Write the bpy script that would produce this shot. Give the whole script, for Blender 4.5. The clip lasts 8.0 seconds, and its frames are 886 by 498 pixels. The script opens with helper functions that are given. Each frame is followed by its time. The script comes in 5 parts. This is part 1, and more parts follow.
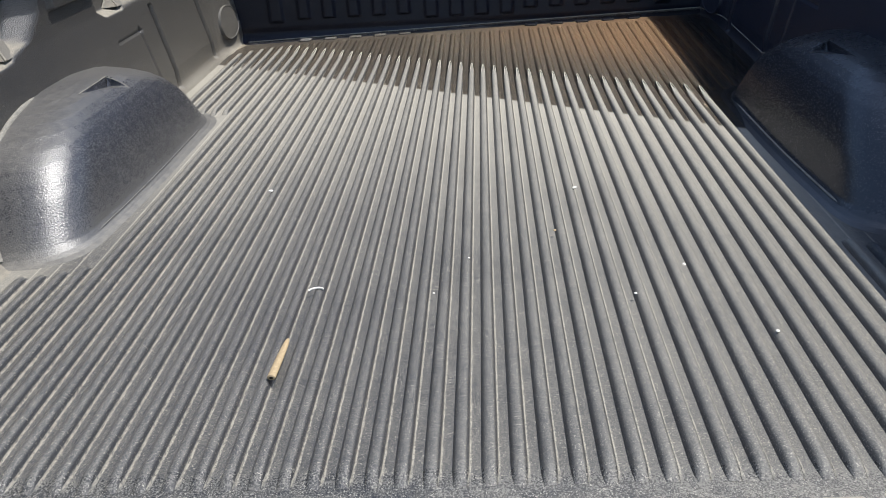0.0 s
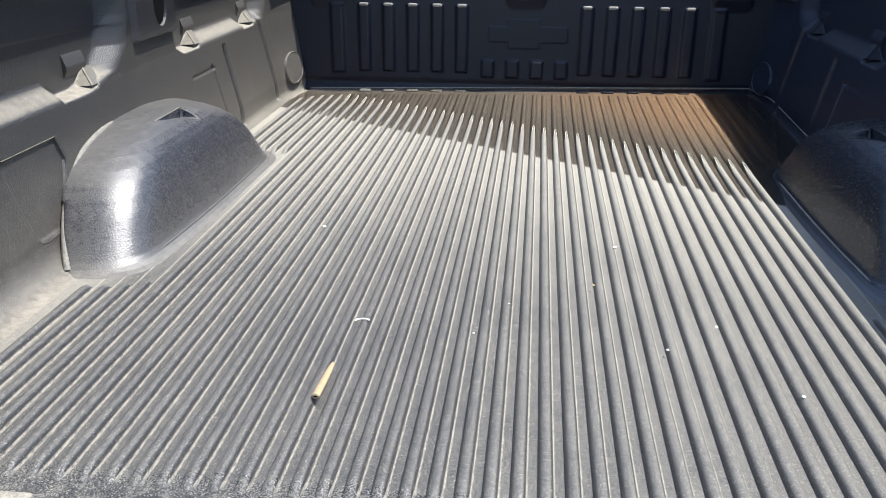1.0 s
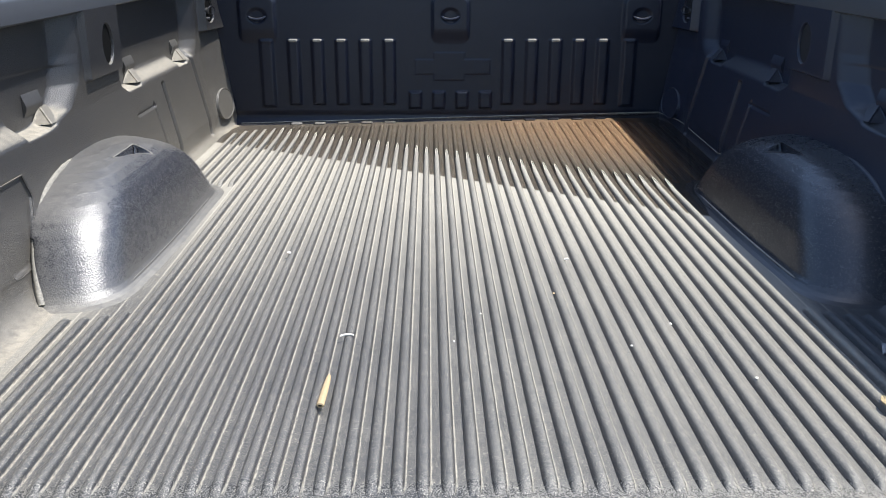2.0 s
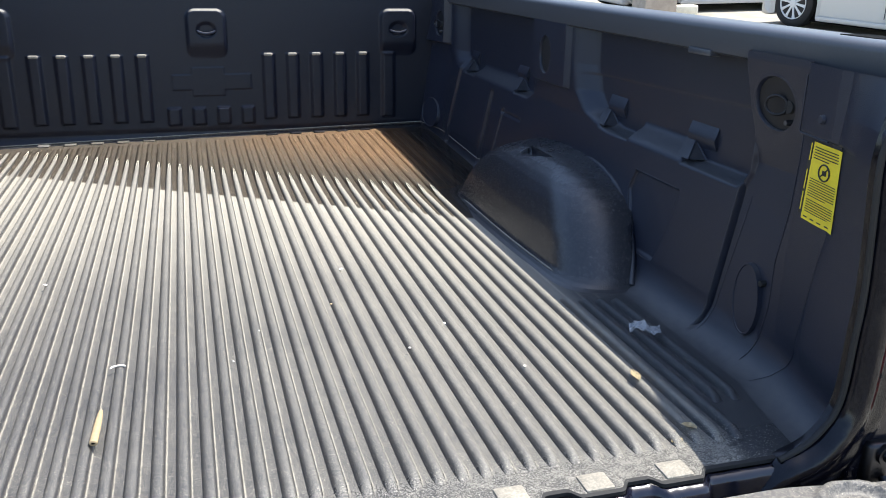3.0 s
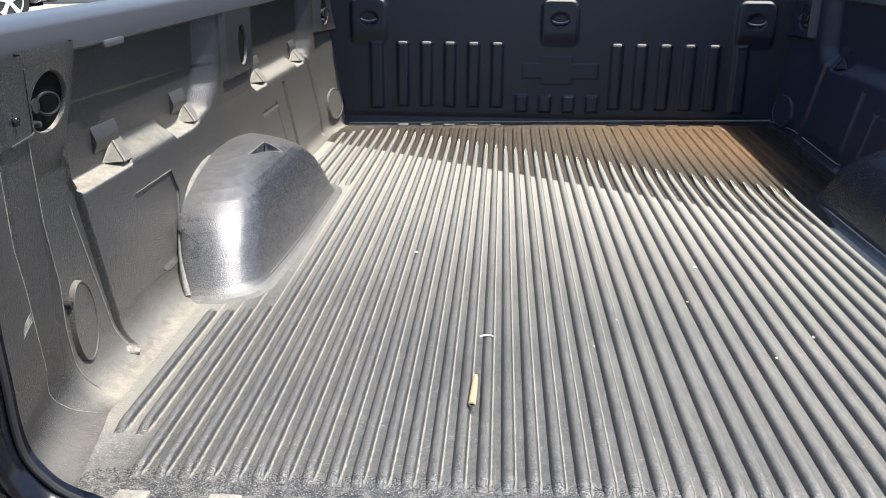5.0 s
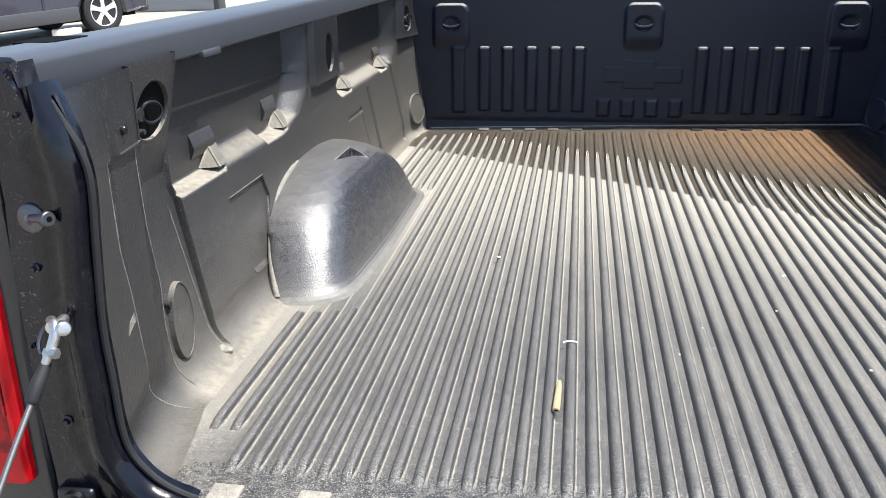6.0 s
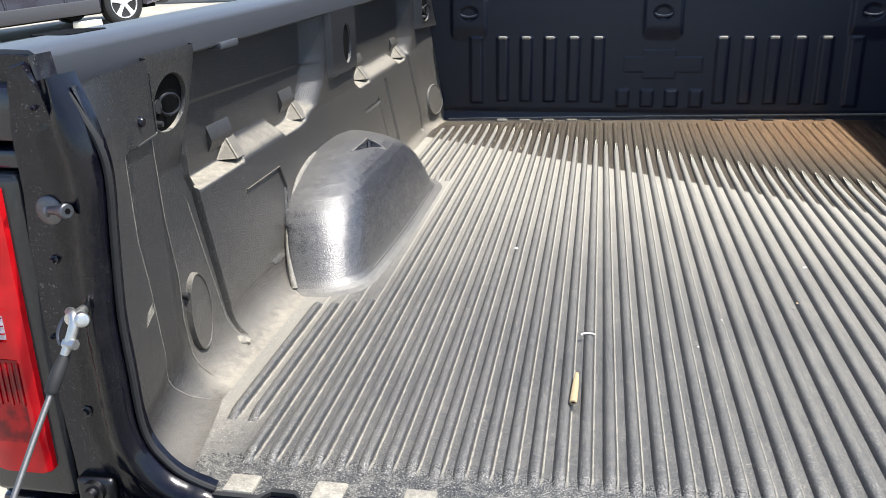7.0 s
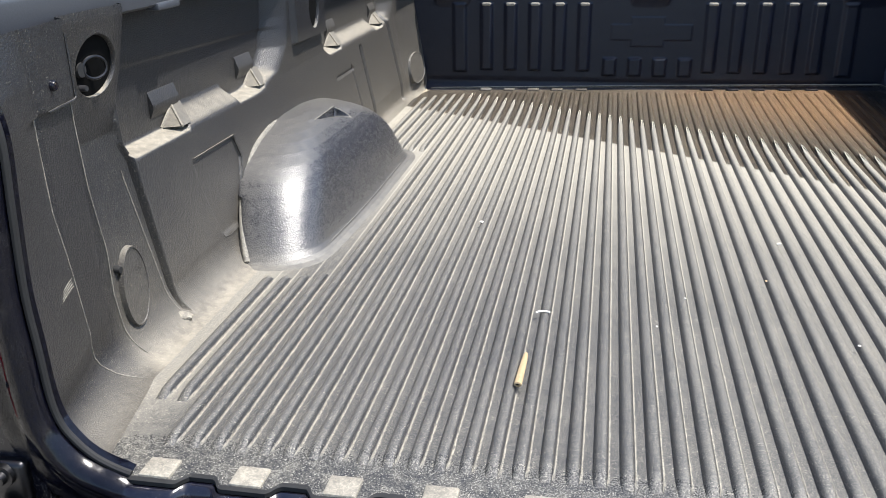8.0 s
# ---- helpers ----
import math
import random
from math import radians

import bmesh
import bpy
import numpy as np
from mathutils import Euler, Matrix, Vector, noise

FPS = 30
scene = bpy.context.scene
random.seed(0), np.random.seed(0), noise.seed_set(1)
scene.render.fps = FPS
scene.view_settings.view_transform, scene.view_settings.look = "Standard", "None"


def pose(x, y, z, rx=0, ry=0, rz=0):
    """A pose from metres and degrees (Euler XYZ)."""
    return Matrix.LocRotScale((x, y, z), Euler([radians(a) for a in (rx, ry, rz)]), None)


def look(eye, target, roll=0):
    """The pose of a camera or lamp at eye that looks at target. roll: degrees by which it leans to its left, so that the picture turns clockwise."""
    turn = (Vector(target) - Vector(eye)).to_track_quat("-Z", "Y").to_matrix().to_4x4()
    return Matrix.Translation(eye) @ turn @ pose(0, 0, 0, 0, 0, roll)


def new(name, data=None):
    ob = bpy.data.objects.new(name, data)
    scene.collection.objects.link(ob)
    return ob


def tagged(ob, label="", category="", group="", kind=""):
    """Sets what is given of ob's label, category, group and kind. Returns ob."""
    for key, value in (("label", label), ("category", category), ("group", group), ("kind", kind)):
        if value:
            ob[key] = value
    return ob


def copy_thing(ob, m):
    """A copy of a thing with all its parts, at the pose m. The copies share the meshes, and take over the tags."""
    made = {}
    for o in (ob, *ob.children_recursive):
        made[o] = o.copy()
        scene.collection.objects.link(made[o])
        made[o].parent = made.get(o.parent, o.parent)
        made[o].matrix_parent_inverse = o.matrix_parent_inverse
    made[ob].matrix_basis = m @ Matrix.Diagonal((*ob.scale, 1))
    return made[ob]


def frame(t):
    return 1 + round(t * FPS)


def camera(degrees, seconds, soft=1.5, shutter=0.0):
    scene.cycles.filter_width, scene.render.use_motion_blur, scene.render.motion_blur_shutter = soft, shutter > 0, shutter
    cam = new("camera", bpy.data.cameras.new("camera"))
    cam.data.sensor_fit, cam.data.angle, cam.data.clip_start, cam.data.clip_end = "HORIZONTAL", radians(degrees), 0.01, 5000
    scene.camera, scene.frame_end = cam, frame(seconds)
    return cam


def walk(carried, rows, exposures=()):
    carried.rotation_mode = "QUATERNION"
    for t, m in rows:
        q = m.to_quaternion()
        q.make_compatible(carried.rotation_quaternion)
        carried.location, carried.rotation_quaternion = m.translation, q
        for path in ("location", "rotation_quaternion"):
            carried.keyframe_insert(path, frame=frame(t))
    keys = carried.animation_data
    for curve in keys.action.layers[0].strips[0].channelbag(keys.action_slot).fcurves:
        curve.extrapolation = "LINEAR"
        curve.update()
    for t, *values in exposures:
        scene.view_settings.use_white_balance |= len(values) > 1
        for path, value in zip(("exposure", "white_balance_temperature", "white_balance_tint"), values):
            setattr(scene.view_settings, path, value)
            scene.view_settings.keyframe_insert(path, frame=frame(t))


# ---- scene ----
# The truck stands on a slope: bed coordinates (x right, y to the cab, z off the floor) to the level world.
UP = Vector((-0.0235, -0.039, 1.0)).normalized()
BED = UP.rotation_difference(Vector((0, 0, 1))).to_matrix().to_4x4()
LEVEL = (BED @ Vector((0.038, 1.015, -0.006))).z  # the puddle's surface

# The camera: seconds, eye, yaw, pitch, roll.
cam = camera(54.50, 8.0, soft=0.75)
ROWS = [
    (0, 0.0590, -1.1310, 0.6060, 3.755, -25.844, -3.752),
    (0.5, 0.0420, -1.1240, 0.6060, 3.505, -25.598, -1.107),
    (1, 0.0450, -1.2030, 0.6100, 6.021, -21.845, 0.316),
    (1.2, 0.0270, -1.2230, 0.6210, 7.566, -20.744, 0.402),
    (2.3, -0.0810, -1.3300, 0.6200, -7.160, -19.420, 0.472),
    (2.5, -0.0780, -1.3340, 0.6250, -11.491, -19.255, 0.993),
    (3, -0.0680, -1.3300, 0.6260, -16.626, -18.757, 1.045),
    (3.5, -0.0830, -1.3220, 0.6250, -13.740, -18.900, 0.565),
    (4, -0.1380, -1.3190, 0.6230, -4.448, -19.255, 0.011),
    (4.5, -0.1750, -1.3300, 0.6280, 2.116, -19.552, 0.087),
    (4.7, -0.1840, -1.3270, 0.6260, 2.797, -19.570, 0.272),
    (5.8, -0.2130, -1.3360, 0.6310, 7.720, -19.370, -0.500),
    (6, -0.2100, -1.3410, 0.6340, 8.990, -19.335, -0.818),
    (6.5, -0.2130, -1.3380, 0.6330, 10.099, -19.500, -1.113),
    (7, -0.2080, -1.3370, 0.6340, 10.319, -19.925, -1.242),
    (7.5, -0.2050, -1.3320, 0.6260, 11.559, -21.119, -1.468),
    (8, -0.1270, -1.2610, 0.6130, 10.922, -21.795, -1.108),
]


def eye_pose(x, y, z, yaw, pitch, roll):
    return Matrix.Translation((x, y, z)) @ pose(0, 0, 0, 0, 0, yaw) @ pose(0, 0, 0, 90 + pitch) @ pose(0, 0, 0, 0, 0, roll)


walk(cam, [(t, BED @ eye_pose(*r)) for t, *r in ROWS], [(0.0, 0.38, 6350, 10), (0.5, 0.44, 6300, 10), (1.0, 0.88, 6300, 10), (2.5, 1.00, 6350, 10), (3.0, 1.12, 6500, 10), (4.0, 1.06, 6500, 10), (6.0, 1.06, 6450, 10), (8.0, 0.95, 6500, 10)])

# ---- light ----
SUN_TO = BED.to_3x3() @ Vector((0.432, 0.02, 1.0)).normalized()
sun = bpy.data.lights.new("sun", "SUN")
sun.energy, sun.angle, sun.color = 4.0, radians(0.53), (1.0, 0.965, 0.91)
sun_ob = new("sun", sun)
sun_ob.matrix_world = look(SUN_TO * 30, (0, 0, 0))
world = bpy.data.worlds.new("world")
scene.world = world
world.use_nodes = True
sky = world.node_tree.nodes.new("ShaderNodeTexSky")
sky.sky_type, sky.sun_disc = "NISHITA", False
sky.sun_elevation = math.asin(SUN_TO.z)
sky.sun_rotation = math.atan2(SUN_TO.x, SUN_TO.y)
back = world.node_tree.nodes["Background"]
back.inputs["Strength"].default_value = 0.15
world.node_tree.links.new(sky.outputs[0], back.inputs[0])


# ---- materials ----
def material(name):
    m = bpy.data.materials.new(name)
    m.use_nodes = True
    t = m.node_tree
    return m, t, t.nodes["Principled BSDF"]


def link(t, a, b):
    t.links.new(a, b)


def node(t, kind, **inputs):
    n = t.nodes.new(kind)
    for key, value in inputs.items():
        n.inputs[key].default_value = value
    return n


def noise_at(t, coords, scale, detail=4.0, rough=0.6):
    n = node(t, "ShaderNodeTexNoise", Scale=scale, Detail=detail, Roughness=rough)
    link(t, coords, n.inputs["Vector"])
    return n.outputs["Fac"]


def ramp(t, fac, lo, hi, a=0.0, b=1.0):
    n = node(t, "ShaderNodeMapRange")
    n.interpolation_type = "SMOOTHSTEP"
    for k, v in zip((1, 2, 3, 4), (lo, hi, a, b)):
        n.inputs[k].default_value = v
    link(t, fac, n.inputs[0])
    return n.outputs[0]


def mix(t, fac, a, b):
    n = t.nodes.new("ShaderNodeMix")
    n.data_type = "RGBA"
    for sock, v in ((n.inputs[0], fac), (n.inputs[6], a), (n.inputs[7], b)):
        if isinstance(v, (int, float)):
            sock.default_value = v
        elif isinstance(v, tuple):
            sock.default_value = (*v, 1.0)
        else:
            link(t, v, sock)
    return n.outputs[2]


def calc(t, op, a, b=0.0):
    n = t.nodes.new("ShaderNodeMath")
    n.operation = op
    for i, v in enumerate((a, b)):
        if isinstance(v, (int, float)):
            n.inputs[i].default_value = v
        else:
            link(t, v, n.inputs[i])
    return n.outputs[0]


def bump(t, bsdf, height, strength, distance):
    n = node(t, "ShaderNodeBump", Strength=strength, Distance=distance)
    link(t, height, n.inputs["Height"])
    link(t, n.outputs[0], bsdf.inputs["Normal"])


def place(t):
    return t.nodes.new("ShaderNodeNewGeometry").outputs["Position"]


def plastic(name, base, dust, amount, rough=0.42, grain=900.0, far=0.0, low=0.0, silt=False, relief=0.0012, foot=0.0, up=0.0, edge=0.0, spec=0.5, low_top=0.16, up_from=-1.0, relief_mid=0.3, toe=0.0, specks=0.0, right=0.0, grit_scale=260.0, glint=0.0, shade_above=0.0, worn=0.0, margin=0.2, local=False, steep=0.0, seam=0.0, hem=0.0, plates=0.0, fleck=0.66, coarse=1.0, wet=(0.004, 0.020)):
    """Textured bed-liner plastic with road dust on it; far: more dust towards the cab, low: more dust towards the floor."""
    m, t, b = material(name)
    pos = place(t)
    busy = max(specks, min(1.0, amount * 6))
    axes = t.nodes.new("ShaderNodeSeparateXYZ")
    own = t.nodes.new("ShaderNodeTexCoord").outputs["Object"]
    link(t, own if local else pos, axes.inputs[0])
    fine = noise_at(t, pos, grain, 2.0)
    mid = noise_at(t, pos, 70.0, 5.0)
    big = noise_at(t, pos, 5.0, 4.0)
    share = calc(t, "ADD", calc(t, "MULTIPLY", ramp(t, mid, 0.3, 0.7), 0.35), calc(t, "MULTIPLY", ramp(t, big, 0.3, 0.7), 0.25))
    cover = calc(t, "MULTIPLY", calc(t, "ADD", share, 0.55), amount)
    cover = calc(t, "ADD", cover, ramp(t, axes.outputs[1], -0.15, 1.2, 0.0, far))
    cover = calc(t, "ADD", cover, calc(t, "MULTIPLY", calc(t, "MULTIPLY", ramp(t, axes.outputs[2], low_top, 0.0, 0.0, low), ramp(t, axes.outputs[1], -0.285, -0.235, 0.25, 1.0)), calc(t, "ADD", share, 0.5)))
    if right:
        cover = calc(t, "ADD", cover, calc(t, "MULTIPLY", ramp(t, calc(t, "ADD", axes.outputs[0], calc(t, "MULTIPLY", big, 0.3)), -0.1, 0.65, -0.03, right), ramp(t, axes.outputs[1], -0.45, 0.05, 0.55, 1.0)))
        # thins the dust on the right strip, painting its shade darker
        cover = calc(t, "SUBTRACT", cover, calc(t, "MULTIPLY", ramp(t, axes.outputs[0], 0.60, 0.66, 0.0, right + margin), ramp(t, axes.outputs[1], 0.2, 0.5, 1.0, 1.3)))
    if edge:
        drift = calc(t, "ADD", axes.outputs[0], calc(t, "MULTIPLY", big, 0.06))
        cover = calc(t, "ADD", cover, calc(t, "MULTIPLY", ramp(t, drift, -0.60, -0.69, 0.0, edge), ramp(t, calc(t, "ADD", axes.outputs[1], calc(t, "MULTIPLY", mid, 0.2)), -0.40, -0.20, 0.05, 1.0)))
        cover = calc(t, "SUBTRACT", cover, calc(t, "MULTIPLY", ramp(t, drift, -0.58, -0.66), ramp(t, axes.outputs[1], 0.5, 0.95, 0.0, edge * 0.95)))
    if toe:
        drift = calc(t, "ADD", axes.outputs[0], calc(t, "MULTIPLY", calc(t, "ADD", big, mid), 0.05))
        heap = ramp(t, calc(t, "ADD", axes.outputs[1], calc(t, "MULTIPLY", mid, 0.2)), -0.42, -0.12, 0.45, 1.0)
        cover = calc(t, "ADD", cover, calc(t, "MULTIPLY", calc(t, "MULTIPLY", ramp(t, drift, -0.735, -0.685, 0.0, toe), heap), ramp(t, axes.outputs[2], 0.05, 0.005)))
    if up:
        facing = t.nodes.new("ShaderNodeSeparateXYZ")
        link(t, t.nodes.new("ShaderNodeNewGeometry").outputs["Normal"], facing.inputs[0])
        lying = calc(t, "MULTIPLY", ramp(t, facing.outputs[2], 0.55, 0.95, 0.0, up), ramp(t, axes.outputs[2], up_from, up_from + 0.06))
        cover = calc(t, "ADD", cover, calc(t, "MULTIPLY", lying, calc(t, "ADD", share, 0.55)))
    if foot:
        rib_at = t.nodes.new("ShaderNodeSeparateXYZ")
        link(t, own, rib_at.inputs[0])
        line = calc(t, "MULTIPLY", ramp(t, rib_at.outputs[0], 0.0068, 0.0080), ramp(t, noise_at(t, pos, 170.0, 3.0), 0.36, 0.56, 0.25, 1.0))
        line = calc(t, "MULTIPLY", line, ramp(t, rib_at.outputs[2], -0.0026, -0.0044))
    if plates:
        cover = calc(t, "MULTIPLY", cover, ramp(t, axes.outputs[1], -0.285, -0.235, 1.0 - plates, 1.0))
    if hem:
        rise = calc(t, "ADD", axes.outputs[2], calc(t, "MULTIPLY", calc(t, "SUBTRACT", mid, 0.5), 0.05))
        cover = calc(t, "ADD", cover, calc(t, "MULTIPLY", ramp(t, rise, 0.040, -0.006, 0.0, hem), calc(t, "ADD", share, 0.6)))
    grit = ramp(t, noise_at(t, pos, grit_scale, 2.0), 0.40, 0.64, -0.12 * busy * coarse, 0.15 * busy * coarse)
    cover = calc(t, "ADD", cover, grit)
    if steep:
        # dust slides off the flanks and stays on what lies flat
        tilt = t.nodes.new("ShaderNodeSeparateXYZ")
        link(t, t.nodes.new("ShaderNodeNewGeometry").outputs["Normal"], tilt.inputs[0])
        cover = calc(t, "MULTIPLY", cover, ramp(t, tilt.outputs[2], 0.42, 0.90, 1.0 - steep, 1.0))
    if foot:
        cover = calc(t, "ADD", cover, calc(t, "MULTIPLY", line, foot))
    if seam:
        # the strip of dust that lies along the foot of each rib
        bed_x = t.nodes.new("ShaderNodeSeparateXYZ")
        link(t, own, bed_x.inputs[0])
        wander = calc(t, "MULTIPLY", calc(t, "SUBTRACT", noise_at(t, pos, 60.0, 3.0), 0.5), 0.10)
        share_x = calc(t, "FRACT", calc(t, "ADD", calc(t, "DIVIDE", bed_x.outputs[0], 0.0312), 40.0))
        strip = calc(t, "MULTIPLY", ramp(t, share_x, 0.74, 0.78), ramp(t, calc(t, "ADD", share_x, wander), 0.865, 0.825))
        strip = calc(t, "MULTIPLY", strip, ramp(t, noise_at(t, pos, 330.0, 3.0), 0.38, 0.60, 0.2, 1.0))
        long_rib = ramp(t, calc(t, "ABSOLUTE", bed_x.outputs[0]), 0.640, 0.642, 0.0, 0.10)
        strip = calc(t, "MULTIPLY", strip, ramp(t, calc(t, "ABSOLUTE", bed_x.outputs[0]), 0.69, 0.73, 1.0, 0.0))
        cover = calc(t, "ADD", cover, calc(t, "MULTIPLY", calc(t, "MULTIPLY", strip, ramp(t, calc(t, "SUBTRACT", bed_x.outputs[1], long_rib), -0.44, -0.41)), seam))
        scuffed = calc(t, "MULTIPLY", ramp(t, bed_x.outputs[1], -0.425, -0.455), ramp(t, noise_at(t, pos, 35.0, 4.0), 0.40, 0.65, -0.05, 0.10))
        cover = calc(t, "ADD", cover, scuffed)
    # pale specks: dust, and glints of the grain put into the colour
    speck = ramp(t, noise_at(t, pos, 460.0, 1.0), fleck, fleck + 0.06)
    cover = calc(t, "MAXIMUM", calc(t, "MINIMUM", calc(t, "ADD", cover, calc(t, "MULTIPLY", speck, glint or 0.75 * busy + 0.04)), 1.0), 0.0)
    if shade_above:
        # dust taken off to paint the rail's shade, but for the plates by the tailgate
        rail_shade = calc(t, "MULTIPLY", ramp(t, axes.outputs[2], shade_above - 0.06, shade_above), ramp(t, axes.outputs[1], -0.14, -0.10))
        cover = calc(t, "MULTIPLY", cover, calc(t, "SUBTRACT", 1.0, calc(t, "MULTIPLY", rail_shade, 0.88)))
    colour = mix(t, cover, base, dust)
    gloss = ramp(t, cover, 0.0, 0.9, rough, 0.8)
    if worn:
        gloss = calc(t, "MULTIPLY", gloss, ramp(t, axes.outputs[1], -0.36, -0.46, 1.0, worn))
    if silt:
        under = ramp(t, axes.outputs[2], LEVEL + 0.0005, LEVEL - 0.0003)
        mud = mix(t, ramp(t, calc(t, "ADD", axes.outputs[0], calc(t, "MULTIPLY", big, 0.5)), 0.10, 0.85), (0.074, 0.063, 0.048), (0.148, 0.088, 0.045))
        # shallows: wet plastic, plus the front panel's dark reflection put into the colour
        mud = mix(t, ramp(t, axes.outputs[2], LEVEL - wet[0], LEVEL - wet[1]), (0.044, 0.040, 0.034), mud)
        # darkens the mud on the right, where the wall's shadow lies
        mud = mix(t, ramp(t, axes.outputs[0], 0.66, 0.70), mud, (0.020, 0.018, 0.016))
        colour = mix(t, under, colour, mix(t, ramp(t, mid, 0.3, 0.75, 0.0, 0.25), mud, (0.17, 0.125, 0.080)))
    link(t, colour, b.inputs["Base Color"])
    link(t, gloss, b.inputs["Roughness"])
    b.inputs["Specular IOR Level"].default_value = spec
    bump(t, b, calc(t, "ADD", fine, calc(t, "MULTIPLY", mid, relief_mid)), 0.4, relief)
    return m


def paint(name, base, rough, coat=0.6, grit=0.0, specks=0.0):
    m, t, b = material(name)
    pos = place(t)
    n = ramp(t, noise_at(t, pos, 25.0, 5.0), 0.45, 0.8, 0.0, grit)
    if specks:
        n = calc(t, "ADD", n, ramp(t, noise_at(t, pos, 620.0, 1.0), 0.71, 0.76, 0.0, specks))
        n = calc(t, "ADD", n, calc(t, "MULTIPLY", ramp(t, noise_at(t, pos, 700.0, 2.0), 0.55, 0.7, 0.0, specks * 0.25), ramp(t, noise_at(t, pos, 18.0, 3.0), 0.4, 0.7)))
        # dried drops
        n = calc(t, "ADD", n, calc(t, "MULTIPLY", ramp(t, noise_at(t, pos, 190.0, 1.0), 0.66, 0.71, 0.0, specks * 0.32), ramp(t, noise_at(t, pos, 9.0, 2.0), 0.35, 0.65, 0.25, 1.0)))
        bump(t, b, noise_at(t, pos, 22.0, 2.0), 0.5, 0.006)
    link(t, mix(t, n, base, (0.32, 0.30, 0.26)), b.inputs["Base Color"])
    link(t, ramp(t, n, 0.0, 1.0, rough, 0.8), b.inputs["Roughness"])
    b.inputs["Coat Weight"].default_value = coat
    b.inputs["Coat Roughness"].default_value = 0.06
    return m


def metal(name, base, rough):
    m, t, b = material(name)
    pos = place(t)
    n = noise_at(t, pos, 300.0, 3.0)
    link(t, mix(t, n, base, tuple(c * 0.75 for c in base)), b.inputs["Base Color"])
    link(t, ramp(t, n, 0.3, 0.7, rough, rough + 0.15), b.inputs["Roughness"])
    b.inputs["Metallic"].default_value = 1.0
    return m


def simple(name, base, rough, vary=0.15, scale=80.0):
    m, t, b = material(name)
    n = noise_at(t, place(t), scale, 4.0)
    link(t, mix(t, ramp(t, n, 0.3, 0.7), tuple(c * (1 - vary) for c in base), tuple(min(1, c * (1 + vary)) for c in base)), b.inputs["Base Color"])
    b.inputs["Roughness"].default_value = rough
    return m


DUST = (0.382, 0.354, 0.291)
BLACK = (0.0150, 0.0172, 0.0262)  # moulded bed plastic
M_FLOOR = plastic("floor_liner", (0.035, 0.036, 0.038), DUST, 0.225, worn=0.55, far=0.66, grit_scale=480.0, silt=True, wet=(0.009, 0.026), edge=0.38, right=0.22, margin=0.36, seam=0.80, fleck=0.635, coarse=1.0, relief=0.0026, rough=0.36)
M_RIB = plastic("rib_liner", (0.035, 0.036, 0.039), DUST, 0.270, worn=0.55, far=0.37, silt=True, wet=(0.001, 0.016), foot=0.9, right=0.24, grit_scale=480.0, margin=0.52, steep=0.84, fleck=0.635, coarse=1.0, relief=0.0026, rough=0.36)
M_WALL = plastic("wall_liner", (0.0135, 0.0138, 0.0162), (0.40, 0.36, 0.285), 0.050, low=0.15, low_top=0.26, toe=0.30, hem=0.22, specks=0.34, grit_scale=430.0, glint=0.33, fleck=0.645, coarse=0.85, shade_above=0.37, plates=0.72, rough=0.32, grain=380.0, far=0.07, spec=0.55, up=0.75, up_from=0.12, relief=0.0046, local=True)
NAVY = (0.0150, 0.0186, 0.0330)  # bluer copy of the wall plastic, with the side's shade in its colour
M_WALL_SHADE = plastic("shaded_wall_liner", NAVY, DUST, 0.002, low=0.02, hem=0.05, spec=0.48, rough=0.36, grain=600.0, up=0.14, glint=0.08, local=True)
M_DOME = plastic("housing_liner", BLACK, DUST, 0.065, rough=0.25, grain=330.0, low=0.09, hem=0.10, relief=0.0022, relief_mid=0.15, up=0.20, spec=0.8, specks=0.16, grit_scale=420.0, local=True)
# housing copy for the shaded side, dust left out to darken it
M_DOME_SHADE = plastic("shaded_housing_liner", (0.0135, 0.0150, 0.0215), DUST, 0.006, spec=0.70, rough=0.27, grain=300.0, low=0.03, relief=0.0012, up=0.05, glint=0.30, fleck=0.65, local=True)
# up: dust on upward faces, raised to paint the sunlit rib tops
M_FRONT = plastic("front_liner", (0.0080, 0.0102, 0.0195), DUST, 0.003, rough=0.32, spec=0.36, up=0.95, up_from=0.20)
M_GATE = plastic("gate_liner", (0.05, 0.05, 0.054), DUST, 0.3)
M_FILLET = plastic("fillet_liner", (0.03, 0.03, 0.03), DUST, 0.60)
M_RAIL = simple("rail_plastic", (0.054, 0.058, 0.067), 0.40, 0.12, 500.0)
M_BODY = paint("black_paint", (0.005, 0.0055, 0.013), 0.20, 0.45, 0.05, 0.12)
M_POST = paint("dusty_black_paint", (0.005, 0.005, 0.010), 0.24, 0.30, 0.04, 0.55)
M_POST.node_tree.nodes["Principled BSDF"].inputs["Specular IOR Level"].default_value = 0.25
M_RUBBER = simple("black_rubber", (0.012, 0.012, 0.012), 0.7)
M_DARK = simple("dark_void", (0.005, 0.005, 0.005), 0.9)
M_DARK.node_tree.nodes["Principled BSDF"].inputs["Specular IOR Level"].default_value = 0.05
M_VOID = simple("hole_shade", (0.0055, 0.0060, 0.0085), 0.6)
M_STEEL = metal("zinc_steel", (0.62, 0.61, 0.58), 0.35)
M_GREYM = metal("dark_steel", (0.15, 0.15, 0.16), 0.4)
M_HINGE = metal("black_steel", (0.06, 0.06, 0.065), 0.35)
M_LABEL = simple("yellow_label", (0.85, 0.67, 0.035), 0.5, 0.05)
M_INK = simple("black_ink", (0.02, 0.02, 0.02), 0.5)
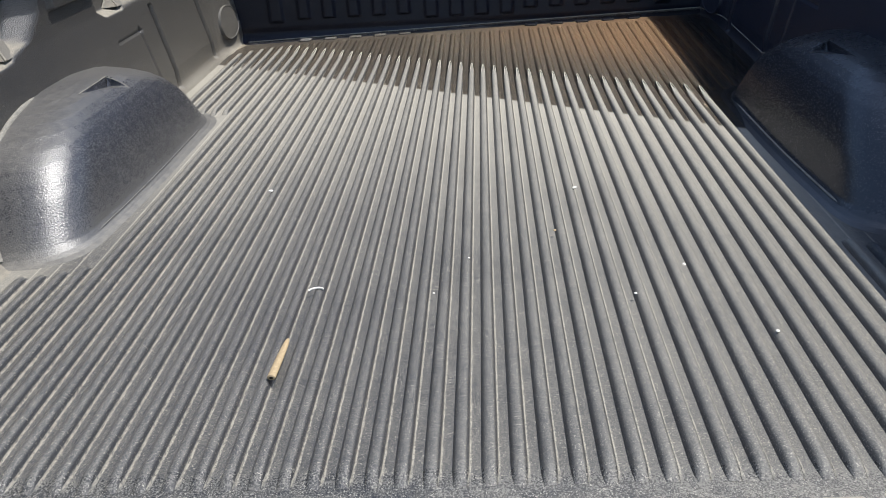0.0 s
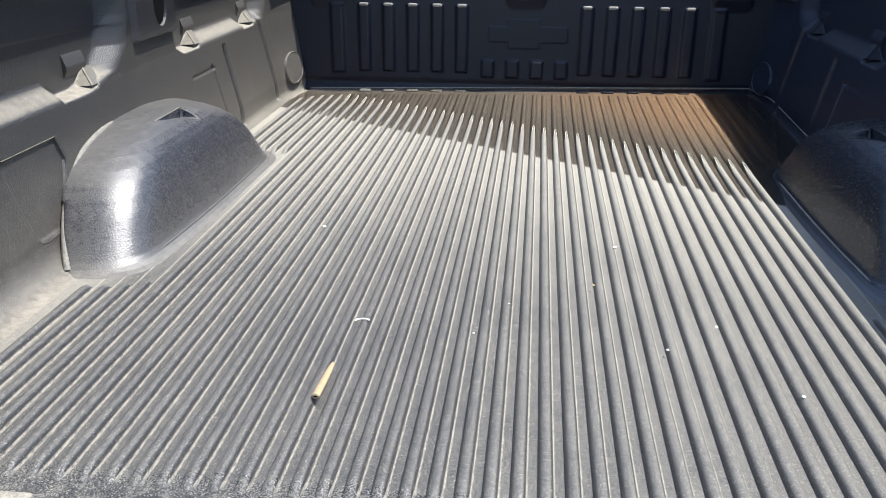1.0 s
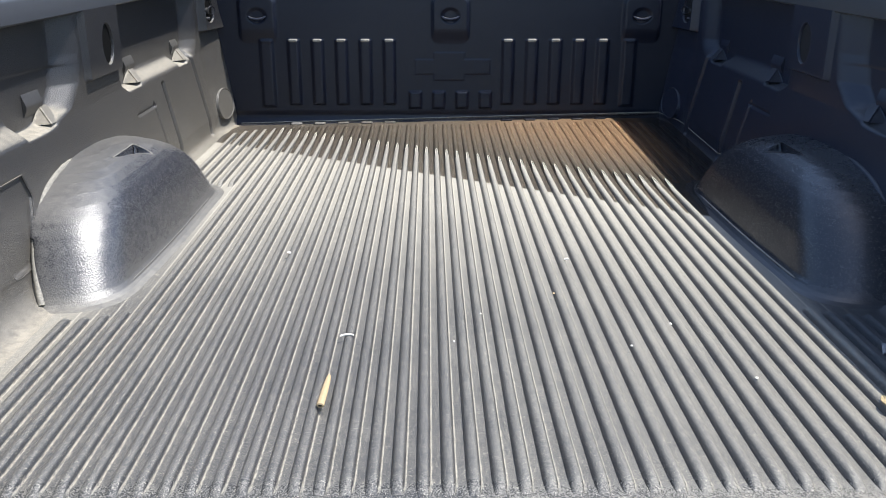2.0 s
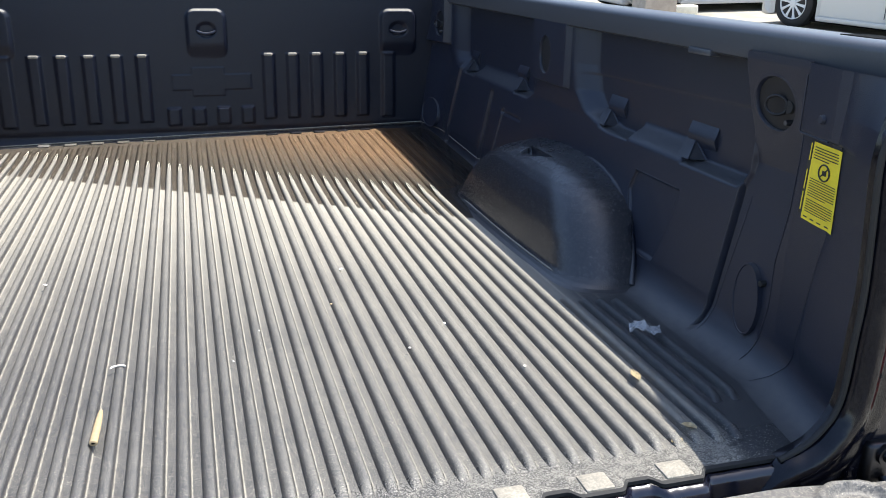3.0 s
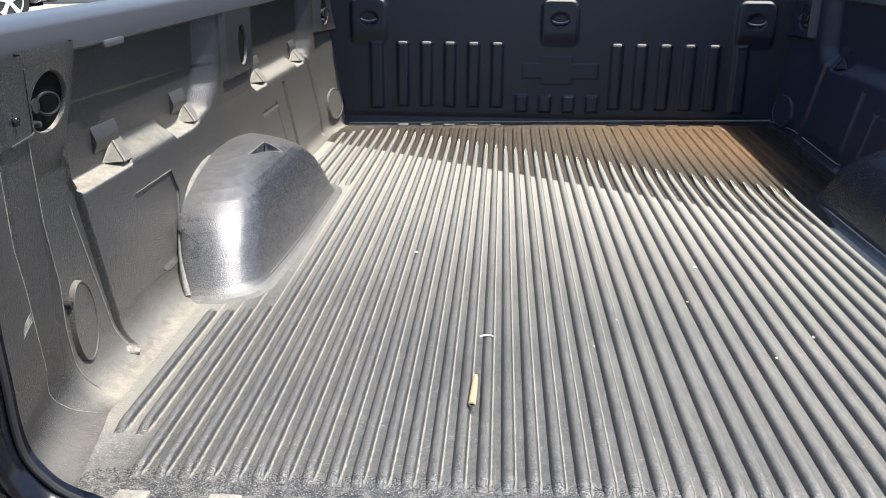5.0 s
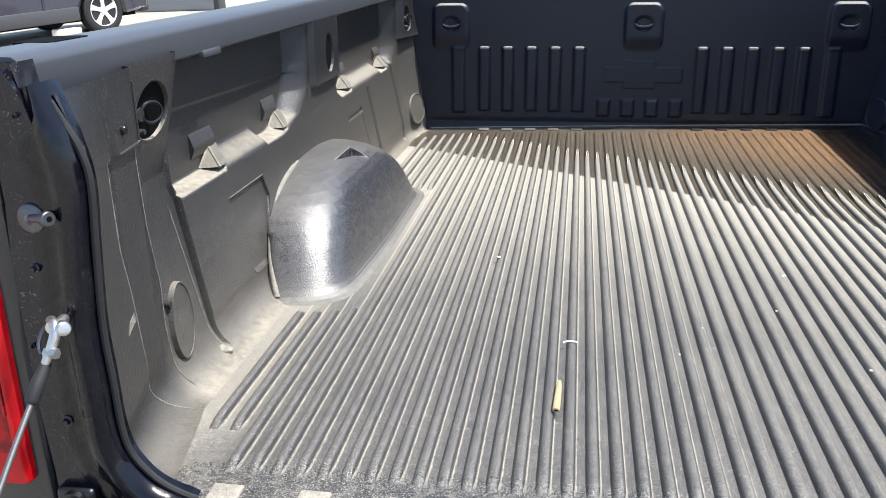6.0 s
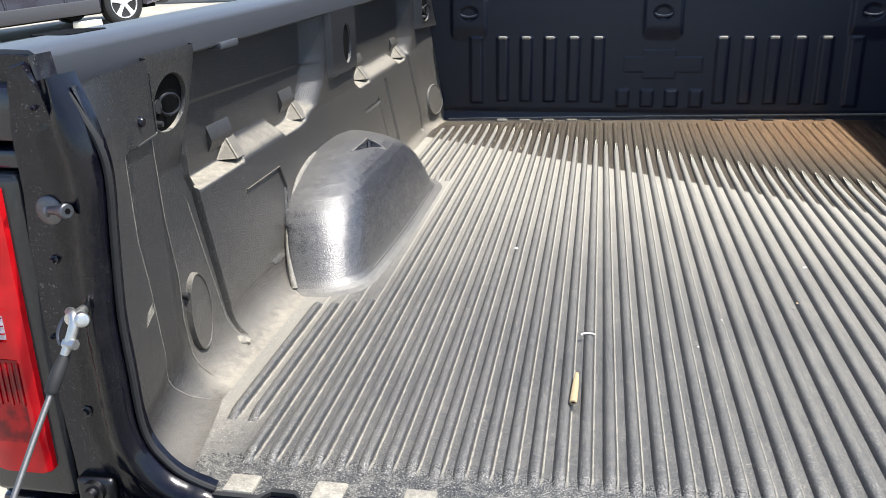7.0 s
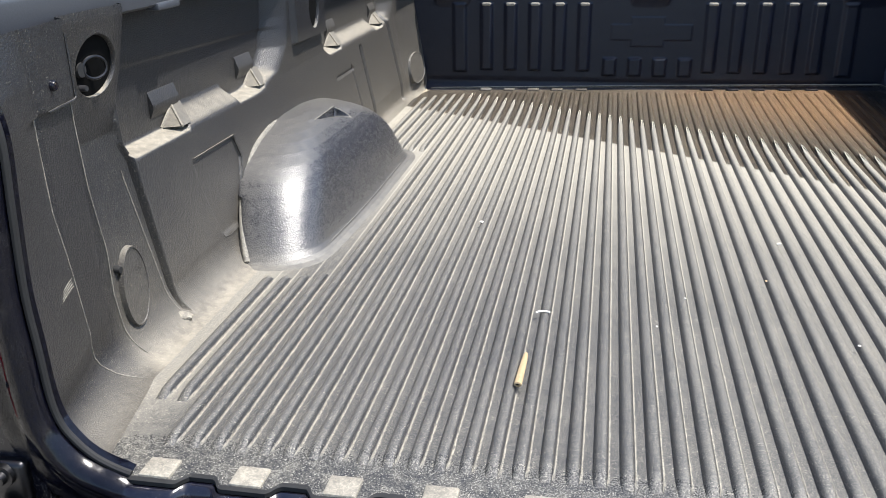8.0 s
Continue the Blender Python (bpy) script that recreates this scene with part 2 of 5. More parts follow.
M_PAD = plastic("dusty_pad", (0.035, 0.035, 0.036), (0.40, 0.363, 0.290), 0.76, specks=0.9, grit_scale=300.0, rough=0.5)


# ---- mesh helpers ----
def finish(bm, name, mat, smooth=True, angle=40):
    bmesh.ops.recalc_face_normals(bm, faces=bm.faces)
    me = bpy.data.meshes.new(name)
    bm.to_mesh(me)
    bm.free()
    me.materials.append(mat)
    if smooth:
        me.shade_smooth()
        me.set_sharp_from_angle(angle=radians(angle))
    return me


def part(name, bm, mat, parent, label="", smooth=True, angle=40):
    ob = new(name, finish(bm, name, mat, smooth, angle))
    ob.parent = parent
    if label:
        tagged(ob, label)
    return ob


def thing(name, label, category, group="", kind="", at=(0, 0, 0)):
    ob = new(name)
    ob.location = at
    ob.empty_display_size = 0.05
    return tagged(ob, label, category, group, kind)


def box(bm, x0, x1, y0, y1, z0, z1, bevel=0.0, segs=2, m=None):
    r = bmesh.ops.create_cube(bm, size=1.0)
    vs = r["verts"]
    for v in vs:
        v.co = Vector(((x0 + x1) / 2 + v.co.x * (x1 - x0), (y0 + y1) / 2 + v.co.y * (y1 - y0), (z0 + z1) / 2 + v.co.z * (z1 - z0)))
        if m:
            v.co = m @ v.co
    if bevel:
        es = list({e for v in vs for e in v.link_edges})
        bmesh.ops.bevel(bm, geom=es, offset=bevel, segments=segs, profile=0.5, affect="EDGES")
    return bm


def sheet(bm, nu, nv, f, close_u=False):
    """A grid of nu by nv points f(u, v), u and v from 0 to 1."""
    g = [[bm.verts.new(f(i / (nu - 1), j / (nv - 1))) for j in range(nv)] for i in range(nu)]
    for i in range(nu - 1):
        for j in range(nv - 1):
            bm.faces.new((g[i][j], g[i + 1][j], g[i + 1][j + 1], g[i][j + 1]))
    return g


def loft(bm, rings, closed=True, caps=True):
    vs = [[bm.verts.new(p) for p in r] for r in rings]
    n = len(vs[0])
    for a, b in zip(vs, vs[1:]):
        for i in range(n if closed else n - 1):
            j = (i + 1) % n
            bm.faces.new((a[i], a[j], b[j], b[i]))
    if caps:
        bm.faces.new(vs[0][::-1])
        bm.faces.new(vs[-1])
    return bm


def tube(bm, pts, radius, sides=10):
    pts = [Vector(p) for p in pts]
    rings, up = [], Vector((0.13, 0.21, 0.97)).normalized()
    for i, p in enumerate(pts):
        d = (pts[min(i + 1, len(pts) - 1)] - pts[max(i - 1, 0)]).normalized()
        a = d.cross(up)
        if a.length < 0.05:
            a = d.cross(Vector((1, 0, 0)))
        a.normalize()
        b = a.cross(d)
        up = b
        r = radius[i] if isinstance(radius, (list, tuple)) else radius
        rings.append([p + (a * math.cos(k * 2 * math.pi / sides) + b * math.sin(k * 2 * math.pi / sides)) * r for k in range(sides)])
    return loft(bm, rings)


def disc(bm, c, axis, r0, depth, sides=28, r1=None):
    """A short cylinder from c along axis."""
    c, axis = Vector(c), Vector(axis).normalized()
    r1 = r0 if r1 is None else r1
    return tube(bm, [c, c + axis * depth * 0.7, c + axis * depth], [r0, r0 + (r1 - r0) * 0.3, r1], sides)


def step(a, b, v):
    s = min(1.0, max(0.0, (v - a) / (b - a)))
    return s * s * (3 - 2 * s)


def span(v, a, b, soft):
    """1 between a and b, falling to 0 within soft outside."""
    return step(a - soft, a, v) * (1 - step(b, b + soft, v))


# ---- ground ----
GROUND = -0.78
ground_mat, gt, gb = material("pale_asphalt")
gp = place(gt)
link(gt, mix(gt, ramp(gt, noise_at(gt, gp, 3.0, 6.0), 0.3, 0.7), (0.31, 0.285, 0.235), (0.40, 0.37, 0.31)), gb.inputs["Base Color"])
gb.inputs["Roughness"].default_value = 0.95
bump(gt, gb, noise_at(gt, gp, 120.0, 3.0), 0.4, 0.01)
bm = bmesh.new()
sheet(bm, 41, 41, lambda u, v: (math.copysign(abs(2 * u - 1) ** 3, u - 0.5) * 900, math.copysign(abs(2 * v - 1) ** 3, v - 0.5) * 900, GROUND))
ground = new("ground", finish(bm, "ground", ground_mat))
tagged(ground, "pale sunlit asphalt of a parking lot", "ground", kind="structure")

# ---- the pickup truck ----
truck = thing("pickup_truck", "black pickup truck with open tailgate and dusty ribbed bed liner", "pickup truck")
truck.matrix_world = BED @ Matrix.Translation((0, 0, GROUND))
Z0 = -GROUND  # bed level above the truck's base


def tpart(name, bm, mat, parent=None, label="", smooth=True, angle=40):
    """A part of the truck, built in bed coordinates."""
    ob = part(name, bm, mat, parent or truck, label, smooth, angle)
    if not parent:
        ob.location = (0, 0, Z0)
    return ob


LOW = -0.006          # groove level of the floor
RIB = 0.0050          # rib tops
PITCH = 0.0312
FRONT_Y = 1.785       # foot of the front panel


def squares():
    return [-0.626 + 0.1133 * k for k in range(11)]


def rear_edge(x):
    """Rear edge of the floor sheet, toothed between the pads."""
    w = max(span(x, c - 0.028, c + 0.028, 0.014) for c in squares())
    return -0.488 - 0.016 * w


bm = bmesh.new()
NX = 241


def floor_pt(u, v):
    x = -0.785 + 1.57 * u
    y0 = rear_edge(x) if abs(x) < 0.66 else -0.488 + (abs(x) - 0.66) * 0.3
    y = y0 + (FRONT_Y - y0) * v ** 1.6
    return (x, y, LOW)


sheet(bm, NX, 24, floor_pt)
floor = tpart("bed_floor", bm, M_FLOOR, label="black plastic bed floor covered in beige dust")


# section of a rib from its left foot over the crown to its right foot: offset and share of its height
RIB_PROFILE = [(-0.0100, -0.1), (-0.0095, 0.0), (-0.0085, 0.28), (-0.0070, 0.58), (-0.0050, 0.82), (-0.0022, 0.96), (0.0008, 1.0), (0.0040, 0.95), (0.0062, 0.81), (0.0077, 0.52), (0.0086, 0.22), (0.0093, 0.0), (0.0098, -0.1)]


def rib_bm(y0, y1):
    bm = bmesh.new()
    h = RIB - LOW
    prof = [(w, h * q) for w, q in RIB_PROFILE]
    rings = []
    ys = [(y0, 0.02), (y0 + 0.006, 0.35), (y0 + 0.016, 0.8), (y0 + 0.03, 1.0)]
    n = 8
    ys += [(y0 + 0.03 + (y1 - y0 - 0.05) * k / n, 1.0) for k in range(1, n)]
    ys += [(y1 - 0.02, 1.0), (y1 - 0.008, 0.75), (y1, 0.02)]
    for y, s in ys:
        w = 0.75 + 0.25 * min(1, s)
        rings.append([(x * w, y, LOW + (z * s if z > 0 else z)) for x, z in prof])
    return loft(bm, rings)


rib_mesh = {}


def rib(x, y0, y1):
    key = (y0, y1)
    if key not in rib_mesh:
        rib_mesh[key] = finish(rib_bm(y0, y1), "rib", M_RIB, True, 35)
    ob = new("rib", rib_mesh[key])
    ob.parent = floor
    ob.location = (x, 0, 0)


for k in range(-19, 19):
    rib((k + 0.5) * PITCH, -0.437, 1.70)
for s in (-1, 1):
    rib(s * 19.5 * PITCH, -0.437, 0.105)
    rib(s * 20.5 * PITCH, -0.437, 0.09)
    rib(s * 21.5 * PITCH, -0.337, 0.08)
    rib(s * 22.5 * PITCH, -0.337, 0.075)
    rib(s * 19.5 * PITCH, 0.95, 1.69)
    rib(s * 20.5 * PITCH, 0.95, 1.68)
    rib(s * 21.5 * PITCH, 0.96, 1.67)
    rib(s * 22.5 * PITCH, 0.97, 1.65)
    rib(s * 23.5 * PITCH, 0.98, 1.62)

for c in squares():
    bm = bmesh.new()
    box(bm, c - 0.020, c + 0.020, -0.500, -0.464, LOW - 0.004, LOW + 0.003, 0.0025, 2)
    tpart("sill_pad", bm, M_PAD, floor, "dust-filled square pad")


# side walls ------------------------------------------------------------
def poly(v, knots):
    """A piecewise linear curve through (v, value) knots."""
    if v <= knots[0][0]:
        return knots[0][1]
    for (a, p), (b, q) in zip(knots, knots[1:]):
        if v <= b:
            return p + (q - p) * (v - a) / (b - a)
    return knots[-1][1]


HOLES = ((-0.175, 0.416, 0.049, 0.042), (0.757, 0.394, 0.034, 0.047), (1.672, 0.405, 0.036, 0.042))
END_A = [(0.262, 0.46), (0.285, 0.546), (0.33, 0.60), (0.39, 0.622), (0.5, 0.63)]
END_C = [(0.258, 1.50), (0.275, 1.575), (0.32, 1.605), (0.5, 1.62)]
TOE_C = [(0.258, 0.91), (0.28, 0.865), (0.33, 0.85), (0.5, 0.845)]
TOE_A = [(0.262, -0.085), (0.29, -0.105), (0.5, -0.115)]


def cove(z, r):
    """How far the rounded foot of the wall stands in at height z."""
    h = min(r, max(0.0, z - LOW))
    return r - math.sqrt(max(0.0, r * r - (r - h) ** 2))


SEAT = [(0.0, -0.230), (0.107, -0.249), (0.178, -0.248), (0.223, -0.257), (0.27, -0.265), (0.36, -0.270), (0.48, -0.268)]
GROOVE = (-0.094, -0.102)  # its line at the foot and at the ledge


def fold(z):
    """Where the rear plate folds in towards the tailgate."""
    return poly(z, [(-0.006, -0.288), (0.008, -0.306), (0.03, -0.321), (0.068, -0.335), (0.177, -0.354), (0.24, -0.366), (0.271, -0.372), (0.38, -0.374), (0.475, -0.382)])


def wall_x(y, z, holes=True):
    """Distance of the liner's side wall from the middle of the bed."""
    x = 0.80 + 0.03 * max(0.0, z - 0.06) / 0.2
    x = min(x, 0.832)
    if z < 0.06:
        x = 0.80 - cove(z, 0.062 - 0.037 * step(0.75, 1.0, y))
    # pockets above the ledges
    for toe, end, t0, t1, t2 in ((TOE_A, END_A, 0.10, 0.31, 0.455), (TOE_C, END_C, 1.005, 1.36, 1.46)):
        e, b = poly(z, end), poly(z, toe)
        inside = step(b - 0.012, b + 0.004, y) * (1 - step(e - 0.085, e, y) ** 0.8)
        raised = span(y, t0, t1, 0.003) + span(y, t2, t2 + 0.3, 0.003)
        deep = step(0.258, 0.268 + 0.032 * min(1.0, raised), z)
        x += 0.040 * inside * deep
        if toe is TOE_A:
            line = 0.386 - 0.03 * y
            x -= 0.003 * inside * step(line - 0.002, line + 0.002, z)
    # plates that stand proud below the rail
    proud = span(y, 0.632, 0.84, 0.006) * step(0.322, 0.328, z)
    x = x * (1 - proud) + 0.818 * proud
    proud = step(1.625, 1.635, y) * step(0.335, 0.341, z)
    x = x * (1 - proud) + 0.806 * proud
    # rear post: hole plate leaning in, plain plate beyond it
    turn = poly(z, [(0.0, GROOVE[0]), (0.25, GROOVE[1]), (0.29, -0.120), (0.325, -0.122), (0.47, -0.100)])
    post = 1 - step(turn - 0.004, turn + 0.003, y)
    lean = poly(z, [(0.03, 0.0), (0.24, 0.034), (0.31, 0.042), (0.40, 0.021), (0.48, 0.008)])
    seat = poly(z, SEAT)
    flat = 0.800 + lean * step(seat - 0.004, seat + 0.004, y)
    if z < 0.06:
        flat -= cove(z, 0.062)
    crease = fold(z)
    flat -= 0.009 * step(crease - 0.06, crease + 0.01, y) * (1 - step(-0.277, -0.273, y)) * step(0.389, 0.393, z)
    flat -= 0.015 * min(1.0, max(0.0, (-0.275 - y) / 0.085)) * step(0.03, 0.09, z)
    if y < crease:
        inward = 0.785 - poly(z, [(0.05, 0.742), (0.09, 0.743), (0.155, 0.745), (0.23, 0.748), (0.32, 0.741), (0.387, 0.733), (0.43, 0.735), (0.463, 0.748), (0.49, 0.760)])
        flat -= inward * ((crease - y) / (crease + 0.50)) ** 0.85
    x = x * (1 - post) + flat * post
    # vertical grooves
    for y0, y1, w, top, dip in ((GROOVE[1], GROOVE[0], 0.0055, 0.262, 0.015), (1.50, 1.56, 0.012, 0.30, 0.016), (1.17, 1.205, 0.011, 0.235, 0.022), (1.055, 1.097, 0.005, 0.20, 0.007)):
        gy = y0 + (y1 - y0) * (1 - z / top)
        x += dip * span(y, gy - w * 0.4, gy + w * 0.4, w) * span(z, 0.008, top, 0.010)
    # embossed five-sided panel and the slit of the front one
    left = poly(z, [(0.05, 0.119), (0.16, 0.085), (0.212, 0.078)])
    right = poly(z, [(0.05, 0.140), (0.058, 0.205), (0.167, 0.258), (0.209, 0.243)])
    x += 0.006 * span(y, left, right, 0.006) * span(z, 0.060, 0.206, 0.006)
    x += 0.0045 * span(y, 0.915, 1.07, 0.004) * span(z, 0.193, 0.196, 0.004)
    # the post narrows towards the tailgate, the front corner towards the panel
    x -= 0.045 * step(1.60, 1.80, y) * (1 - 0.75 * step(0.25, 0.45, z))
    # tie-down holes
    for hy, hz, ry, rz in HOLES if holes else ():
        r = math.hypot((y - hy) / ry, (z - hz) / rz)
        x += 0.075 * (1 - step(1.03, 1.07, r))
    return x


def lift(v):
    """Rows crowd towards the rounded foot of the wall."""
    return 0.12 * (v / 0.25) ** 2 if v < 0.25 else 0.12 + 0.88 * (v - 0.25) / 0.75


def along(u):
    """Columns of the wall crowd where grooves and creases are fine."""
    return poly(u, [(0.0, -0.497), (0.13, -0.34), (0.23, -0.13), (0.35, -0.055), (0.53, 0.27), (1.0, 1.793)])


WALL_TOP = 0.492


def ease(t):
    """One coordinate of a rounded corner, 0 to 1, with its bend gathered in the middle."""
    return 3 * 0.30 * t * t * (1 - t) + t ** 3


for s in (-1, 1):
    bm = bmesh.new()
    sheet(bm, 860, 200, lambda u, v: (s * wall_x(along(u), LOW + (WALL_TOP - LOW) * lift(v)), along(u), LOW + (WALL_TOP - LOW) * lift(v)))
    side = tpart("side_liner", bm, M_WALL if s < 0 else M_WALL_SHADE, label="moulded black plastic side wall of the bed", angle=60)

    # wheel housing
    bm = bmesh.new()
    prof = [(0.0, -0.022, -0.022, -0.022), (0.003, -0.011, -0.011, -0.011), (0.008, -0.004, -0.004, -0.004), (0.016, 0.002, 0.004, 0.003), (0.04, 0.010, 0.026, 0.015), (0.075, 0.021, 0.058, 0.038), (0.10, 0.031, 0.083, 0.06), (0.12, 0.041, 0.106, 0.085), (0.138, 0.053, 0.133, 0.115), (0.153, 0.067, 0.165, 0.15), (0.165, 0.083, 0.205, 0.19), (0.174, 0.101, 0.248, 0.235), (0.1805, 0.122, 0.295, 0.29), (0.185, 0.145, 0.34, 0.335), (0.187, 0.17, 0.37, 0.37), (0.1875, 0.2, 0.39, 0.40)]
    fine = []
    for (a, b2) in zip(prof, prof[1:]):
        n = 6 if a[0] < 0.15 else 24
        for k in range(n):
            fine.append(tuple(p + (q - p) * k / n for p, q in zip(a, b2)))
    fine.append(prof[-1])
    rings = []
    for z, di, dr, df in fine:
        z *= 1.06
        xi, yr, yf = 0.632 + di, 0.128 + dr, 0.985 - df
        r = max(0.02, min(0.115 + 0.1 * z, (0.86 - xi) * 0.8))
        rf = min(0.14, (0.86 - xi) * 0.9, (yf - yr) * 0.6)
        r = min(r, (yf - yr) * 0.35)
        back = min(0.14 + 0.9 * z, (yf - yr) * 0.5)
        r0 = min(max(0.02, min(0.086 + 0.1 * z, (0.86 - xi) * 0.8)), (yf - yr) * 0.35)
        if 0.80 - xi - r > 0.012:
            back *= min(3.0, (((0.80 - xi - r0) / (0.86 - xi - r0)) / ((0.80 - xi - r) / (0.86 - xi - r))) ** 2)
        ring = [(0.86 - (0.86 - xi - r) * k / 10, yr + back * (1 - k / 10) ** 2) for k in range(10)]
        ring += [(xi + r * ease(1 - k / 20), yr + r * ease(k / 20)) for k in range(21)]
        ring += [(xi, yr + r + (yf - rf - yr - r) * k / 230) for k in range(1, 230)]
        ring += [(xi + rf - rf * math.cos(k / 14 * math.pi / 2), yf - rf + rf * math.sin(k / 14 * math.pi / 2)) for k in range(15)]
        ring += [(0.86 - (0.86 - xi - rf) * (10 - k) / 10, yf) for k in range(1, 11)]
        out = []
        for x, y in ring:
            x += 0.016 * max(0.0, (0.62 - y) / 0.45) ** 2 if x < 0.84 else 0.0
            # triangular tie-down pocket sunk into the top
            zz = z
            if z > 0.12:
                far_edge = 0.633 - y
                out_edge = 0.747 - x
                ramp_in = (x - 0.702) / 0.045 + (y - 0.500) / 0.133 - 1.0
                a = step(0.0, 0.003, far_edge) * step(0.0, 0.003, out_edge)
                zz -= a * 0.023 * max(0.0, ramp_in)
            out.append((s * x, y, zz + LOW))
        rings.append(out)
    loft(bm, rings, closed=False, caps=False)
    tpart("wheel_housing", bm, M_DOME if s < 0 else M_DOME_SHADE, label="domed black plastic wheel housing", angle=50)

    # bead along the foot of the housing
    bm = bmesh.new()
    tube(bm, [(x, y, LOW + 0.010) for x, y, z in rings[14][24:254:5]], [0.0006] * 2 + [0.0022] * 42 + [0.001] * 2, 6)
    tpart("foot_bead", bm, M_DOME if s < 0 else M_PAD)

    # thin raised rim round the pocket
    def crown(x):
        return poly(x - 0.632, [(p[1], p[0] * 1.06 + LOW) for p in prof[2:]])

    def slope(y):
        return poly(0.985 - y, [(p[3], p[0] * 1.06 + LOW) for p in prof[2:]])
    bm = bmesh.new()
    corners = [(0.702, 0.633), (0.747, 0.633), (0.747, 0.500)]
    rim_pts = [(p[0] + (q[0] - p[0]) * k / 8, p[1] + (q[1] - p[1]) * k / 8) for p, q in zip(corners, corners[1:]) for k in range(8)] + [corners[-1]]
    tube(bm, [(s * x, y, min(crown(x), slope(y)) - 0.0002) for x, y in rim_pts], 0.0012, 6)
    tpart("pocket_rim", bm, M_FILLET if s < 0 else M_DOME_SHADE)

    # fillet where the housing meets the wall, paler on the left
    edge_pts = []
    for ring in rings[10:150:3]:
        for p, q in zip(ring[:30], ring[1:31]):
            a, b2 = abs(p[0]) - wall_x(p[1], p[2]), abs(q[0]) - wall_x(q[1], q[2])
            if a > 0 >= b2:
                k = a / (a - b2)
                edge_pts.append((s * (abs(p[0]) + (abs(q[0]) - abs(p[0])) * k), p[1] + (q[1] - p[1]) * k, p[2]))
                break
    for turn in range(40):
        edge_pts = [edge_pts[0]] + [tuple((a + 2 * b + c) / 4 for a, b, c in zip(p, q, r)) for p, q, r in zip(edge_pts, edge_pts[1:], edge_pts[2:])] + [edge_pts[-1]]
    bm = bmesh.new()
    tube(bm, edge_pts, [0.0064] * (len(edge_pts) - 8) + [0.005, 0.0048, 0.0045, 0.004, 0.0035, 0.003, 0.002, 0.0006], 12)
    tpart("fillet", bm, M_FILLET if s < 0 else M_WALL_SHADE)

    # rail cap
    bm = bmesh.new()
    sec = [(0.824, 0.474), (0.818, 0.478), (0.813, 0.515), (0.815, 0.522), (0.822, 0.527), (0.85, 0.528), (0.90, 0.527), (0.928, 0.523), (0.941, 0.512), (0.944, 0.47), (0.93, 0.44), (0.90, 0.455), (0.86, 0.474)]
    rings = [[(s * x, y, z) for x, z in sec] for y in (-0.47, -0.465, 0.0, 0.6, 1.2, 1.86)]
    loft(bm, rings)
    cap = tpart("rail_cap", bm, M_RAIL, label="matt grey plastic rail cap")
    bm = bmesh.new()
    loft(bm, [[(s * (0.875 + (x - 0.875) * 0.96), y, 0.506 + (z - 0.506) * 0.78) for x, z in sec] for y in (-0.468, -0.480)])
    tpart("end_plate", bm, M_POST, cap)

    # outer bedside
    bm = bmesh.new()
    sec = [(0.90, 0.44), (0.94, 0.46), (0.95, 0.40), (0.955, 0.2), (0.95, 0.0), (0.93, -0.25), (0.90, -0.25)]
    loft(bm, [[(s * x, y, z) for x, z in sec] for y in (-0.50, 0.6, 1.86)])
    tpart("bedside", bm, M_BODY, label="glossy black painted bedside")

# front panel -----------------------------------------------------------


def front_y(x, z):
    y = FRONT_Y - 0.012 - 0.01 * step(0.02, 0.06, z)
    if z < 0.04:
        y = FRONT_Y - 0.0174 - 0.03 * (1 - z / 0.04) ** 2
    ax = abs(x)
    for k in range(5):
        cx = 0.208 + 0.0833 * k
        y -= 0.010 * span(ax, cx - 0.012, cx + 0.012, 0.013) * span(z, 0.084, 0.300, 0.009)
    y -= 0.008 * span(ax, 0.62, 0.65, 0.013) * span(z, 0.078, 0.298, 0.012)
    for k in range(4):
        cx = -0.118 + 0.083 * k
        y -= 0.010 * span(x, cx - 0.016, cx + 0.016, 0.008) * span(z, 0.07, 0.118, 0.01)
    # plain raised emblem in the shape of a bar and a block
    y -= 0.0018 * max(span(x, -0.05, 0.055, 0.004) * span(z, 0.165, 0.258, 0.004), span(x, -0.115 - 0.0, 0.145, 0.004) * span(z, 0.186, 0.234, 0.004))
    for cx in (-0.66, 0.006, 0.67):
        # rounded plate, fading into the panel at its foot
        qx, qz = abs(x - cx) - 0.034, max(abs(z - 0.37) - 0.053, 0.0)
        out = math.hypot(max(qx, 0.0), qz) - 0.022
        y -= 0.014 * (1 - step(0.0, 0.012, out)) * step(0.285, 0.345, z)
        y += 0.008 * (1 - step(0.60, 1.15, math.hypot((x - cx) / 0.032, (z - 0.385) / 0.026)))
    return y


bm = bmesh.new()
sheet(bm, 420, 240, lambda u, v: (-0.83 + 1.66 * u, front_y(-0.83 + 1.66 * u, 0.53 * v), LOW + 0.53 * v))
front = tpart("front_panel", bm, M_FRONT, label="black plastic front panel with moulded vertical ribs", angle=60)
bm = bmesh.new()
box(bm, -0.93, 0.93, FRONT_Y - 0.02, FRONT_Y + 0.09, 0.505, 0.54, 0.01)
tpart("front_rail", bm, M_RAIL)

# tailgate ---------------------------------------------------------------
bm = bmesh.new()


def gate_edge(x):
    """The gate's hinge edge, rounded off towards its corners."""
    return -0.538 - 0.022 * step(0.60, 0.78, abs(x))


